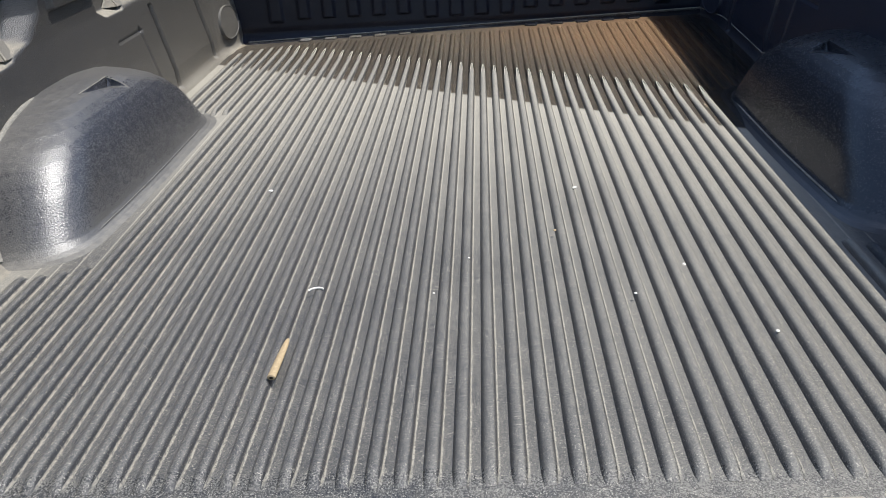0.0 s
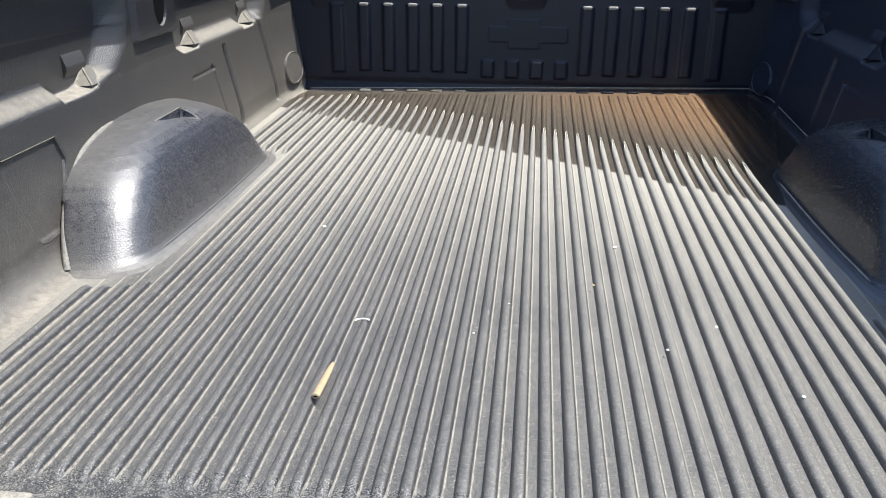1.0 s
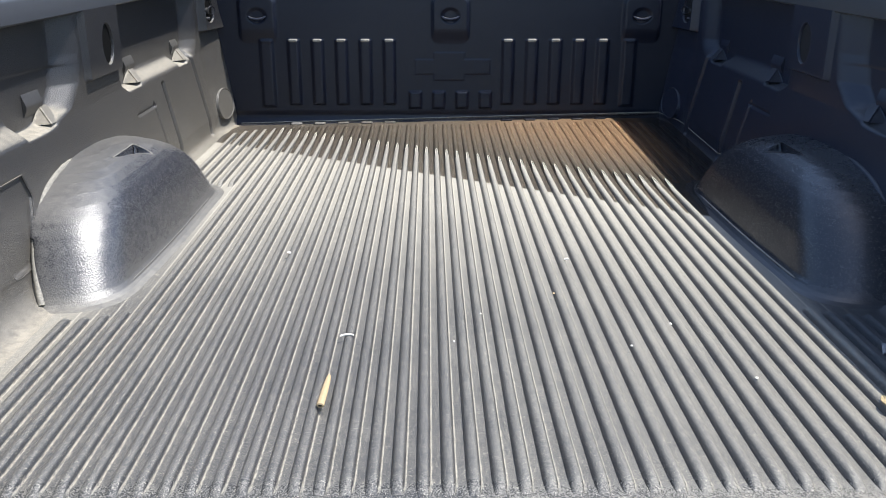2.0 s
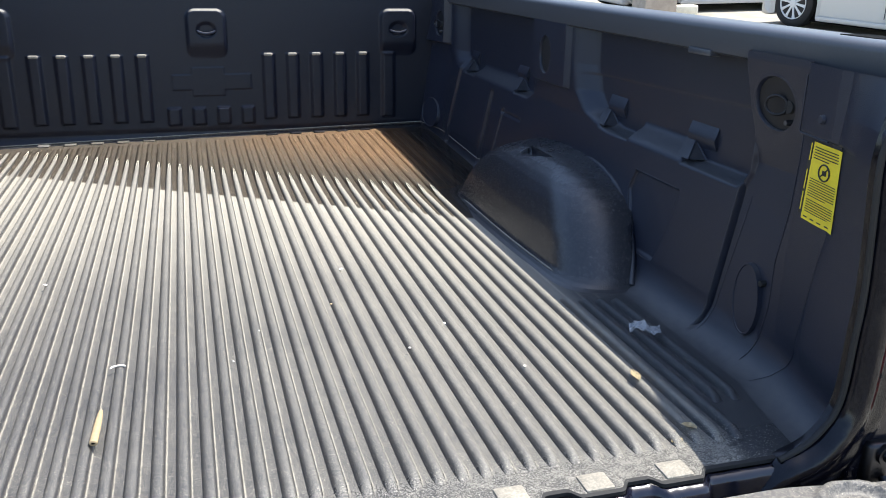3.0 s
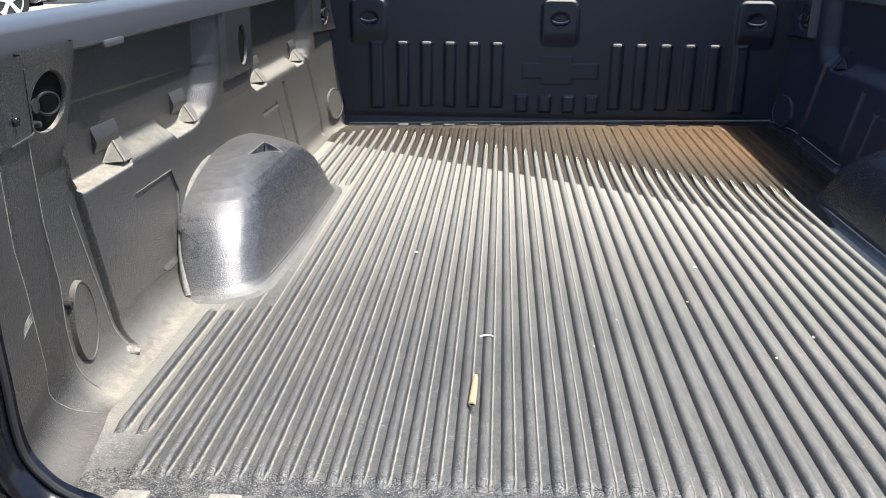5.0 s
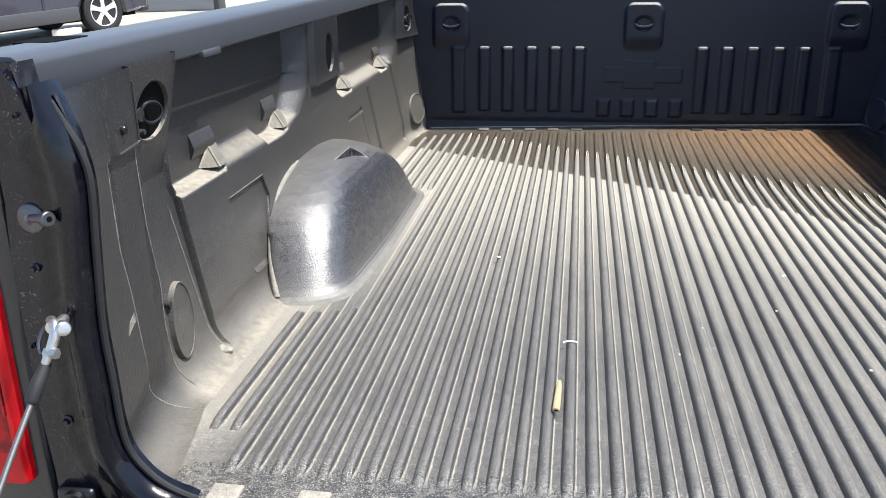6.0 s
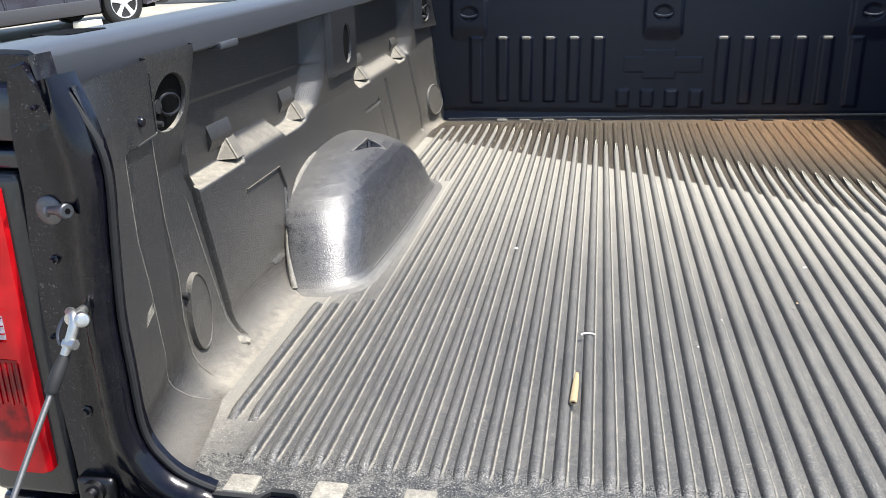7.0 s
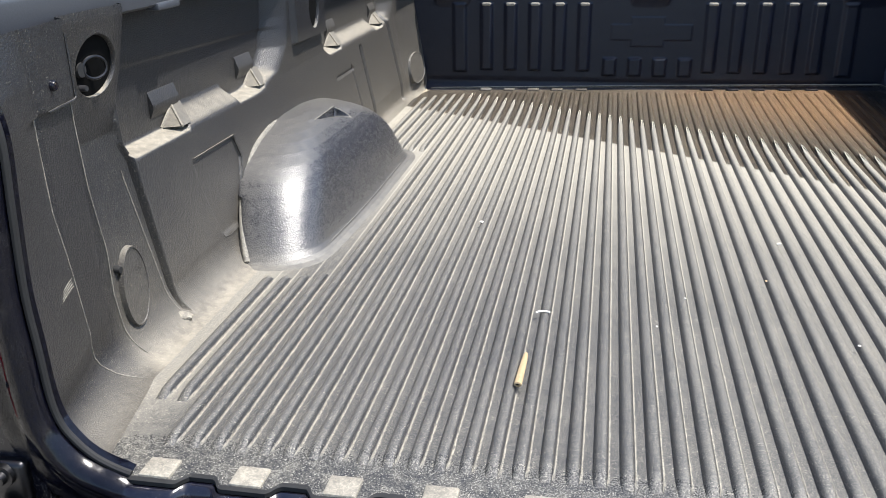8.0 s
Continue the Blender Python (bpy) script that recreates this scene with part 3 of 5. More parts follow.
def gate_z(x, y):
    z = -0.010
    ax = abs(x)
    z -= 0.03 * (1 - step(0.0, 0.012, gate_edge(x) - y)) ** 2
    for cx, cy, r in ((0.70, -0.617, 0.055), (0.70, -0.95, 0.055)):
        d = math.hypot(ax - cx, y - cy)
        z += 0.006 * span(d, r - 0.004, r + 0.004, 0.004) - 0.006 * (1 - step(r - 0.012, r - 0.004, d))
    for k in range(10):
        z += 0.006 * span(x, -0.54 + 0.12 * k - 0.012, -0.54 + 0.12 * k + 0.012, 0.006) * span(y, -1.03, -0.62, 0.02)
    return z


sheet(bm, 300, 160, lambda u, v: (-0.785 + 1.57 * u, -1.09 + (gate_edge(-0.785 + 1.57 * u) + 1.09) * v, gate_z(-0.785 + 1.57 * u, -1.09 + (gate_edge(-0.785 + 1.57 * u) + 1.09) * v)))
tailgate = tpart("tailgate", bm, M_GATE, label="lowered tailgate with grey textured liner")
bm = bmesh.new()
box(bm, -0.79, 0.79, -1.10, -0.562, -0.10, -0.034, 0.012, 3)
tpart("tailgate_shell", bm, M_BODY, tailgate)
for s in (-1, 1):
    bm = bmesh.new()
    tube(bm, [(s * 0.70, -0.535, -0.075), (s * 0.79, -0.535, -0.075)], 0.02, 14)
    tpart("hinge", bm, M_GREYM, tailgate)

FLANGE = [(-0.0100, -0.480), (-0.0108, -0.500), (-0.0085, -0.511), (-0.003, -0.5195), (0.005, -0.5245), (0.012, -0.5245), (0.018, -0.5215), (0.024, -0.5195), (0.031, -0.5194), (0.037, -0.5196), (0.043, -0.5190), (0.049, -0.5180), (0.054, -0.5166)]


def smooth_path(pts, n):
    """A curve through the points, n steps from one to the next."""
    out = []
    for i in range(len(pts) - 1):
        p0, p1, p2, p3 = pts[max(0, i - 1)], pts[i], pts[i + 1], pts[min(len(pts) - 1, i + 2)]
        for k in range(n):
            t = k / n
            out.append(tuple(0.5 * (2 * q1 + (q2 - q0) * t + (2 * q0 - 5 * q1 + 4 * q2 - q3) * t * t + (3 * q1 - q0 - 3 * q2 + q3) * t ** 3) for q0, q1, q2, q3 in zip(p0, p1, p2, p3)))
    return out + [tuple(pts[-1])]


# rear posts and sill ------------------------------------------------------
OPENING = [(0.779, 0.485), (0.765, 0.459), (0.752, 0.432), (0.746, 0.395), (0.752, 0.315), (0.758, 0.225), (0.756, 0.155), (0.754, 0.09), (0.746, 0.052), (0.730, 0.026), (0.712, 0.008), (0.690, -0.004), (0.668, -0.012)]
for s in (-1, 1):
    bm = bmesh.new()
    out = [(0.796, 0.526), (0.820, 0.518), (0.827, 0.488), (0.821, 0.446), (0.826, 0.376), (0.832, 0.30), (0.836, 0.21), (0.832, 0.13), (0.826, 0.035), (0.83, -0.06), (0.75, -0.10), (0.755, 0.0)]
    inn = [(0.758, 0.06), (0.760, 0.15), (0.760, 0.3), (0.758, 0.40), (0.774, 0.45), (0.790, 0.486)]
    ring = out + inn
    loft(bm, [[(s * x, y, z) for x, z in ring] for y in (-0.47, -0.518)])
    bmesh.ops.bevel(bm, geom=[e for e in bm.edges if all(abs(v.co.y + 0.518) < 1e-5 for v in e.verts)], offset=0.006, segments=3, affect="EDGES")
    post = tpart("corner_post", bm, M_POST, label="glossy black painted corner post")
    # pressed flange round the opening, rolled over beside the liner
    bm = bmesh.new()
    rim_path = smooth_path([(0.772, 0.505), (0.764, 0.478), (0.755, 0.447)] + OPENING[3:] + [(0.648, -0.024), (0.628, -0.044)], 6)
    rings = []
    for i, (x, z) in enumerate(rim_path):
        a, b = rim_path[max(0, i - 1)], rim_path[min(len(rim_path) - 1, i + 1)]
        d = Vector((b[0] - a[0], 0, b[1] - a[1])).normalized()
        n = Vector((-d.z, 0, d.x))
        if n.x < 0:
            n = -n
        k = i / (len(rim_path) - 1)
        w = 0.35 + 0.65 * step(0.0, 0.16, k) * (1 - 0.55 * step(0.86, 1.0, k))
        ring = []
        for o, y in FLANGE:
            c = Vector((x, y + 0.010 * (1 - w), z)) + n * (o * w)
            ring.append((s * c.x, c.y, c.z))
        rings.append(ring)
    loft(bm, rings, closed=False, caps=False)
    bmesh.ops.solidify(bm, geom=bm.faces[:], thickness=0.0015)
    tpart("flange", bm, M_BODY, post, "rolled glossy black flange", angle=70)
    # black tube added for the shade in the gap between flange and liner
    bm = bmesh.new()
    tube(bm, [(s * (x - 0.014), -0.500, z + 0.008 * (1 - step(0.0, 0.09, z))) for x, z in smooth_path(OPENING, 5)], 0.0045, 8)
    tpart("gap_shade", bm, M_RUBBER, post)
    # latch striker, bolts
    bm = bmesh.new()
    tube(bm, [(s * 0.796, -0.514, 0.360), (s * 0.796, -0.5215, 0.360), (s * 0.796, -0.523, 0.360)], [0.0165, 0.0165, 0.0145], 32)
    tpart("striker_washer", bm, M_GREYM, post, "round grey steel striker plate")
    bm = bmesh.new()
    tube(bm, [(s * (0.796 - 0.030 * q), -0.521 - 0.013 * q, 0.360 + 0.004 * q) for q in (0.0, 0.05, 0.72, 0.73, 0.80, 1.0, 1.04)], [0.0075, 0.0050, 0.0048, 0.0078, 0.0085, 0.0085, 0.0072], 22)
    pin = tpart("striker_pin", bm, M_GREYM, post, "grey steel striker pin")
    # dark plug stands for the shade in the pin's socket
    bm = bmesh.new()
    tube(bm, [(s * (0.796 - 0.030 * q), -0.521 - 0.013 * q, 0.360 + 0.004 * q) for q in (1.02, 1.055)], [0.0036, 0.0036], 6)
    part("socket", bm, M_DARK, pin)
    for bx, bz, r in ((0.802, 0.301, 0.0045), (0.796, 0.107, 0.006), (0.798, 0.003, 0.008), (0.794, 0.473, 0.0025), (0.822, 0.204, 0.0025)):
        bm = bmesh.new()
        tube(bm, [(s * bx, -0.515, bz), (s * bx, -0.521, bz), (s * bx, -0.522, bz), (s * bx, -0.526, bz)], [r * 1.3, r * 1.2, r * 0.75, r * 0.55], 14)
        tpart("bolt", bm, M_POST, post)

    bm = bmesh.new()
    box(bm, min(s * 0.772, s * 0.822), max(s * 0.772, s * 0.822), -0.532, -0.512, -0.062, 0.018, 0.007, 3)
    tube(bm, [(s * 0.797, -0.530, 0.002), (s * 0.797, -0.538, 0.002), (s * 0.797, -0.5385, 0.002), (s * 0.797, -0.546, 0.002)], [0.015, 0.0145, 0.009, 0.008], 16)
    tpart("hinge_bracket", bm, M_HINGE, post, "dark steel tailgate hinge bracket")
    bm = bmesh.new()
    tube(bm, [(s * 0.80, -0.538, -0.03), (s * 0.797, -0.552, -0.045), (s * 0.785, -0.565, -0.062)], [0.010, 0.012, 0.010], 10)
    tpart("hinge_link", bm, M_HINGE, post)

# sill under the floor's rear edge
bm = bmesh.new()
sec = [(0.012, -0.018), (-0.002, -0.014), (-0.008, -0.0115), (-0.015, -0.014), (-0.020, -0.022), (-0.022, -0.05), (-0.03, -0.06), (-0.03, -0.14), (0.02, -0.14)]
rings = []
for i in range(281):
    x = -0.70 + 1.40 * i / 280
    y = rear_edge(x) if abs(x) < 0.665 else -0.488
    rings.append([(x, y + dy, z) for dy, z in sec])
loft(bm, rings)
tpart("sill", bm, M_BODY, label="glossy black painted sill with a wavy edge")
bm = bmesh.new()
rings = [[(-0.70 + 1.40 * i / 280, (rear_edge(-0.70 + 1.4 * i / 280) if abs(-0.70 + 1.4 * i / 280) < 0.665 else -0.488) + dy, z) for dy, z in ((0.003, -0.0055), (-0.0035, -0.0065), (-0.0035, -0.012), (0.003, -0.013))] for i in range(281)]
loft(bm, rings)
tpart("liner_edge", bm, M_RUBBER, floor)

# tail lamps: smoked housing, red lens with moulded bands, a clear reversing field, a deep red field below
M_RED, rt, rb = material("red_lens")
rb.inputs["Roughness"].default_value = 0.14
rb.inputs["Specular IOR Level"].default_value = 0.35
link(rt, mix(rt, ramp(rt, noise_at(rt, place(rt), 14.0, 2.0), 0.3, 0.7), (0.40, 0.002, 0.006), (0.66, 0.008, 0.014)), rb.inputs["Base Color"])
M_DEEP, dt, db = material("deep_red_lens")
db.inputs["Roughness"].default_value = 0.18
db.inputs["Specular IOR Level"].default_value = 0.35
link(dt, mix(dt, ramp(dt, noise_at(dt, place(dt), 40.0, 3.0), 0.35, 0.65), (0.13, 0.0, 0.003), (0.36, 0.002, 0.006)), db.inputs["Base Color"])
M_CLEAR, ct, cb = material("clear_lens")
link(ct, mix(ct, ramp(ct, noise_at(ct, place(ct), 90.0, 2.0), 0.3, 0.7), (0.30, 0.22, 0.25), (0.66, 0.63, 0.68)), cb.inputs["Base Color"])
cb.inputs["Roughness"].default_value = 0.15
cb.inputs["Coat Weight"].default_value = 0.6
M_SMOKE = simple("smoked_lens", (0.018, 0.019, 0.021), 0.18, 0.1)


def lens_plan(d, start=0.848):
    """The lens seen from above, pushed out by d."""
    ring = [(start, -0.515), (start + 0.002, -0.530), (start + 0.012, -0.538), (0.91, -0.538), (0.945, -0.525), (0.957, -0.49), (0.957, -0.40), (0.93, -0.40), (0.93, -0.50)]
    return [(x + d * (0.4 if x < 0.9 else 0.8), y - d * 0.6) for x, y in ring]


def lens_block(s, z0, z1, d, start=0.848, round_off=0.004):
    bm = bmesh.new()
    loft(bm, [[(s * x, y, z) for x, y in lens_plan(d, start)] for z in (z0, (z0 + z1) / 2, z1)])
    bmesh.ops.bevel(bm, geom=[e for e in bm.edges if abs(e.verts[0].co.z - e.verts[1].co.z) < 1e-5 and (abs(e.verts[0].co.z - z0) < 1e-5 or abs(e.verts[0].co.z - z1) < 1e-5)], offset=round_off, segments=2, affect="EDGES")
    return bm


for s in (-1, 1):
    bm = bmesh.new()
    box(bm, min(s * 0.829, s * 0.945), max(s * 0.829, s * 0.945), -0.522, -0.47, -0.02, 0.400, 0.010, 3)
    lamp = tpart("tail_light", bm, M_SMOKE, label="red tail light with a clear field in a smoked housing")
    red = tpart("red_lens", lens_block(s, 0.022, 0.388, 0.0), M_RED, lamp, "glossy red lens")
    tpart("deep_red_field", lens_block(s, 0.062, 0.186, 0.002, 0.850, 0.006), M_DEEP, lamp, "deep red lower field")
    for k in range(7):
        bm = bmesh.new()
        x = 0.862 + 0.0075 * k
        box(bm, min(s * (x - 0.0014), s * (x + 0.0014)), max(s * (x - 0.0014), s * (x + 0.0014)), -0.5412, -0.537, 0.120 + 0.004 * (k % 2), 0.176, 0.0006)
        tpart("lens_prism", bm, M_DEEP, lamp)
    for z in (0.262, 0.318, 0.372):
        tpart("lens_band", lens_block(s, z - 0.0016, z + 0.0016, 0.0012, 0.849, 0.0007), M_RED, lamp)
    tpart("clear_rim", lens_block(s, 0.193, 0.251, 0.0025, 0.851, 0.007), M_RED, lamp)
    clear = tpart("clear_lens", lens_block(s, 0.199, 0.245, 0.005, 0.856, 0.008), M_CLEAR, lamp, "clear reversing field")
    for k in range(4):
        bm = bmesh.new()
        box(bm, min(s * 0.868, s * 0.915), max(s * 0.868, s * 0.915), -0.5428, -0.540, 0.204 + 0.010 * k, 0.2052 + 0.010 * k, 0.0004)
        tpart("facet_line", bm, M_DEEP, lamp)

M_CABLE = metal("cable_steel", (0.22, 0.215, 0.21), 0.5)
# tailgate cable
cable = tpart("tailgate_cable", tube(bmesh.new(), [(-0.776, -0.600, 0.181), (-0.777, -0.645, 0.142), (-0.777, -0.69, 0.103), (-0.773, -0.80, 0.005), (-0.772, -0.86, -0.020)], 0.0034, 10), M_CABLE, label="steel tailgate cable hooked to the post")
bm = bmesh.new()
tube(bm, [(-0.774, -0.562, 0.217), (-0.7745, -0.572, 0.207), (-0.776, -0.585, 0.195), (-0.776, -0.602, 0.180), (-0.776, -0.604, 0.178)], [0.0055, 0.0062, 0.0078, 0.0074, 0.005], 14)
tpart("sleeve", bm, M_RUBBER, cable, "black crimp sleeve")
bm = bmesh.new()
tube(bm, [(-0.774, -0.512, 0.243), (-0.772, -0.545, 0.244), (-0.772, -0.546, 0.244), (-0.771, -0.553, 0.244)], [0.006, 0.006, 0.009, 0.008], 16)
tpart("anchor_pin", bm, M_STEEL, cable)
strap = smooth_path([(-0.788, -0.530, 0.238), (-0.781, -0.539, 0.247), (-0.771, -0.549, 0.2485), (-0.7655, -0.556, 0.243), (-0.767, -0.562, 0.231), (-0.771, -0.567, 0.219), (-0.774, -0.572, 0.209)], 4)
tpart("hook_strap", tube(bmesh.new(), strap, [0.0048 + 0.0014 * math.sin(math.pi * i / (len(strap) - 1)) for i in range(len(strap))], 10), M_STEEL, cable, "bright zinc hook")
prong = smooth_path([(-0.786, -0.532, 0.241), (-0.792, -0.541, 0.234), (-0.794, -0.549, 0.222), (-0.790, -0.554, 0.212)], 4)
tpart("hook_prong", tube(bmesh.new(), prong, [0.0034 - 0.0016 * i / (len(prong) - 1) for i in range(len(prong))], 8), M_GREYM, cable)
bm = bmesh.new()
tube(bm, [(-0.763, -0.547, 0.243), (-0.7565, -0.555, 0.2455), (-0.7555, -0.557, 0.246), (-0.7545, -0.558, 0.2464)], [0.0085, 0.0085, 0.0078, 0.0050], 20)
tpart("pin_head", bm, M_STEEL, cable)
bm = bmesh.new()
tube(bm, [(-0.775, -0.566, 0.221), (-0.760, -0.568, 0.221)], 0.0062, 6)
tpart("hook_nut", bm, M_STEEL, cable)

# tie-down rings and covers on the side walls
for s in (-1, 1):
    for y, z, r in ((-0.178, 0.415, 0.015), (1.69, 0.402, 0.013)):
        x = wall_x(y, z, False) - 0.012
        bm = bmesh.new()
        tube(bm, [(s * (x + 0.010 - 0.007 * math.sin(k / 20 * 2 * math.pi)), y - 0.004 + r * math.sin(k / 20 * 2 * math.pi) * 1.2, z + r * math.cos(k / 20 * 2 * math.pi)) for k in range(21)], 0.0023, 8)
        ring = tpart("tie_down_ring", bm, M_HINGE, label="black steel tie-down ring")
        bm = bmesh.new()
        disc(bm, (s * (x + 0.06), y - 0.026, z), (-s, 0, 0), 0.014, 0.045, 16, 0.010)
        tpart("ring_base", bm, M_RUBBER, ring)
        bm = bmesh.new()
        disc(bm, (s * (x + 0.06), y - 0.030, z - 0.024), (-s, 0, 0), 0.006, 0.05, 12, 0.004)
        tpart("bolt", bm, M_GREYM, ring)
    for hy, hz, ry, rz in HOLES:
        def lip(f, off, deep=0.0):
            out = []
            for k in range(40):
                yy, zz = hy + ry * f * math.sin(k / 40 * 2 * math.pi), hz + rz * f * math.cos(k / 40 * 2 * math.pi)
                out.append((s * (wall_x(yy, zz, False) + off + deep), yy, zz))
            return out
        bm = bmesh.new()
        loft(bm, [lip(1.17, 0.0004), lip(1.13, -0.0002), lip(1.03, -0.0002), lip(1.0, 0.0015), lip(0.985, 0.007)], caps=False)
        rim = tpart("hole_rim", bm, M_WALL if s < 0 else M_WALL_SHADE)
        # near-black lining paints the hole's shade, blacker on the left
        bm = bmesh.new()
        loft(bm, [lip(0.985, 0.006), lip(0.97, 0.055), lip(0.9, 0.07)])
        tpart("cavity", bm, M_DARK if s < 0 else M_VOID, rim, "dark tie-down hole")
    bm = bmesh.new()
    disc(bm, (s * (wall_x(-0.333, 0.420) + 0.003), -0.333, 0.420), (-s, 0, 0), 0.0075, 0.009, 16, 0.005)
    tpart("wall_bolt", bm, M_POST if s < 0 else M_WALL_SHADE)
    for y, z, ry, rz, x in ((-0.190, 0.092, 0.034, 0.058, 0.810), (1.695, 0.088, 0.05, 0.052, 0.778)):
        bm = bmesh.new()
        def oval(rr, d):
            return [(s * ((x + 0.16 * rz * rr * math.cos(k / 40 * 2 * math.pi) if y < 0 else wall_x(y + ry * rr * math.sin(k / 40 * 2 * math.pi), z + rz * rr * math.cos(k / 40 * 2 * math.pi), False)) - d), y + ry * rr * math.sin(k / 40 * 2 * math.pi) + 0.22 * rz * rr * math.cos(k / 40 * 2 * math.pi), z + rz * rr * math.cos(k / 40 * 2 * math.pi)) for k in range(40)]
        loft(bm, [oval(1.0, -0.02), oval(1.0, 0.0065), oval(0.985, 0.0090), oval(0.945, 0.0090), oval(0.93, 0.0074), oval(0.2, 0.0074)])
        cover = tpart("access_cover", bm, M_WALL if s < 0 else M_WALL_SHADE, label="raised oval plastic cover")
        if y > 0:
            continue
        bm = bmesh.new()
        disc(bm, (s * (x + 0.01), y - ry * 0.75, z + rz * 0.62), (-s, 0, 0), 0.0060, 0.013, 14, 0.005)
        tpart("cover_knob", bm, M_RUBBER, cover)
    # moulded rim of the five-sided panel
    corners = [(0.078, 0.212), (0.246, 0.212), (0.262, 0.167), (0.209, 0.054), (0.136, 0.050), (0.116, 0.054), (0.082, 0.160), (0.078, 0.212)]
    bm = bmesh.new()
    tube(bm, [(s * (wall_x(y0 + (y1 - y0) * k / 10, z0 + (z1 - z0) * k / 10, False) - 0.0002), y0 + (y1 - y0) * k / 10, z0 + (z1 - z0) * k / 10) for (y0, z0), (y1, z1) in zip(corners, corners[1:]) for k in range(10)], 0.0011, 6)
    tpart("panel_rim", bm, M_WALL if s < 0 else M_WALL_SHADE, smooth=True)
    # small moulded blocks above the ledges
    for y0, y1, z0, z1 in ((0.040, 0.132, 0.300, 0.330), (0.395, 0.472, 0.300, 0.330), (0.985, 1.06, 0.300, 0.328), (1.42, 1.49, 0.300, 0.326)):
        bm = bmesh.new()
        ring = [(0.876, z0 - 0.012), (0.870, z0 - 0.010), (0.864, z0 + 0.004), (0.863, z0 + 0.010), (0.864, z0 + 0.013), (0.871, z1 + 0.003), (0.876, z1 + 0.006)]
        loft(bm, [[(s * xx, yy, zz) for xx, zz in ring] for yy in (y0, y0 + 0.004, y1 - 0.004, y1)])
        tpart("moulded_block", bm, M_WALL if s < 0 else M_WALL_SHADE)
    # stake pocket in the rail: a solid black patch painting its shaded hollow
    bm = bmesh.new()
    outline = [(0.862, -0.318), (0.870, -0.328), (0.920, -0.318), (0.930, -0.308), (0.930, -0.236), (0.920, -0.228), (0.868, -0.236), (0.860, -0.246)]
    loft(bm, [[(s * x, y, 0.5288 - d - 0.04 * (x - 0.86)) for x, y in outline] for d in (0.05, 0.0)])
    tpart("stake_pocket", bm, M_DARK)
    bm = bmesh.new()
    box(bm, s * 0.826 - 0.012, s * 0.826 + 0.012, 0.012, 0.085, 0.468, 0.48, 0.003)
    tpart("rail_clip", bm, M_RAIL)

# puddle -------------------------------------------------------------------
M_WATER, wt, wb = material("puddle_water")
wb.inputs["Base Color"].default_value = (0.93, 0.88, 0.80, 1)
wb.inputs["Roughness"].default_value = 0.02
wb.inputs["IOR"].default_value = 1.33
wb.inputs["Transmission Weight"].default_value = 1.0
bump(wt, wb, noise_at(wt, place(wt), 14.0, 2.0), 0.05, 0.004)
bm = bmesh.new()
NWX, NWY = 120, 100
for i in range(NWX):
    for j in range(NWY):
        x0, y0 = -0.76 + 1.52 * i / NWX, 0.60 + 1.175 * j / NWY
        if 0.0235 * (x0 - 0.038) + 0.039 * (y0 - 1.015) < -0.0015:
            continue
        if abs(x0) > 0.66 and y0 < 0.94:
            continue
        q = []
        for dx, dy in ((0, 0), (1, 0), (1, 1), (0, 1)):
            x, y = x0 + dx * 1.52 / NWX, y0 + dy * 1.175 / NWY
            q.append(bm.verts.new((x, y, -0.006 + 0.0235 * (x - 0.038) + 0.039 * (y - 1.015))))
        bm.faces.new(q)
bmesh.ops.remove_doubles(bm, verts=bm.verts, dist=0.0005)
water_mesh = bpy.data.meshes.new("puddle")
bm.normal_update()
bm.to_mesh(water_mesh)
bm.free()
water_mesh.materials.append(M_WATER)
water_mesh.shade_smooth()
puddle = new("puddle", water_mesh)
puddle.matrix_world = BED
puddle.visible_shadow = False
tagged(puddle, "shallow muddy rain puddle over brown silt in the bed", "puddle", kind="stuff")
# opaque dark film, painting the dark reflection at the meniscus
M_FILM, ft_, fb = material("wet_film")
fb.inputs["Base Color"].default_value = (0.026, 0.024, 0.020, 1)
fb.inputs["Roughness"].default_value = 0.04
fb.inputs["Coat Weight"].default_value = 1.0
bump(ft_, fb, noise_at(ft_, place(ft_), 90.0, 2.0), 0.2, 0.002)
M_GLINT = simple("pale_glint", (0.62, 0.58, 0.48), 0.4, 0.3, 400.0)
# meniscus where the tips of the ribs come out of the water
FLANKS = {-1: [(q * (RIB - LOW) + LOW, w) for w, q in RIB_PROFILE[1:7]], 1: [(q * (RIB - LOW) + LOW, w) for w, q in RIB_PROFILE[11:5:-1]]}
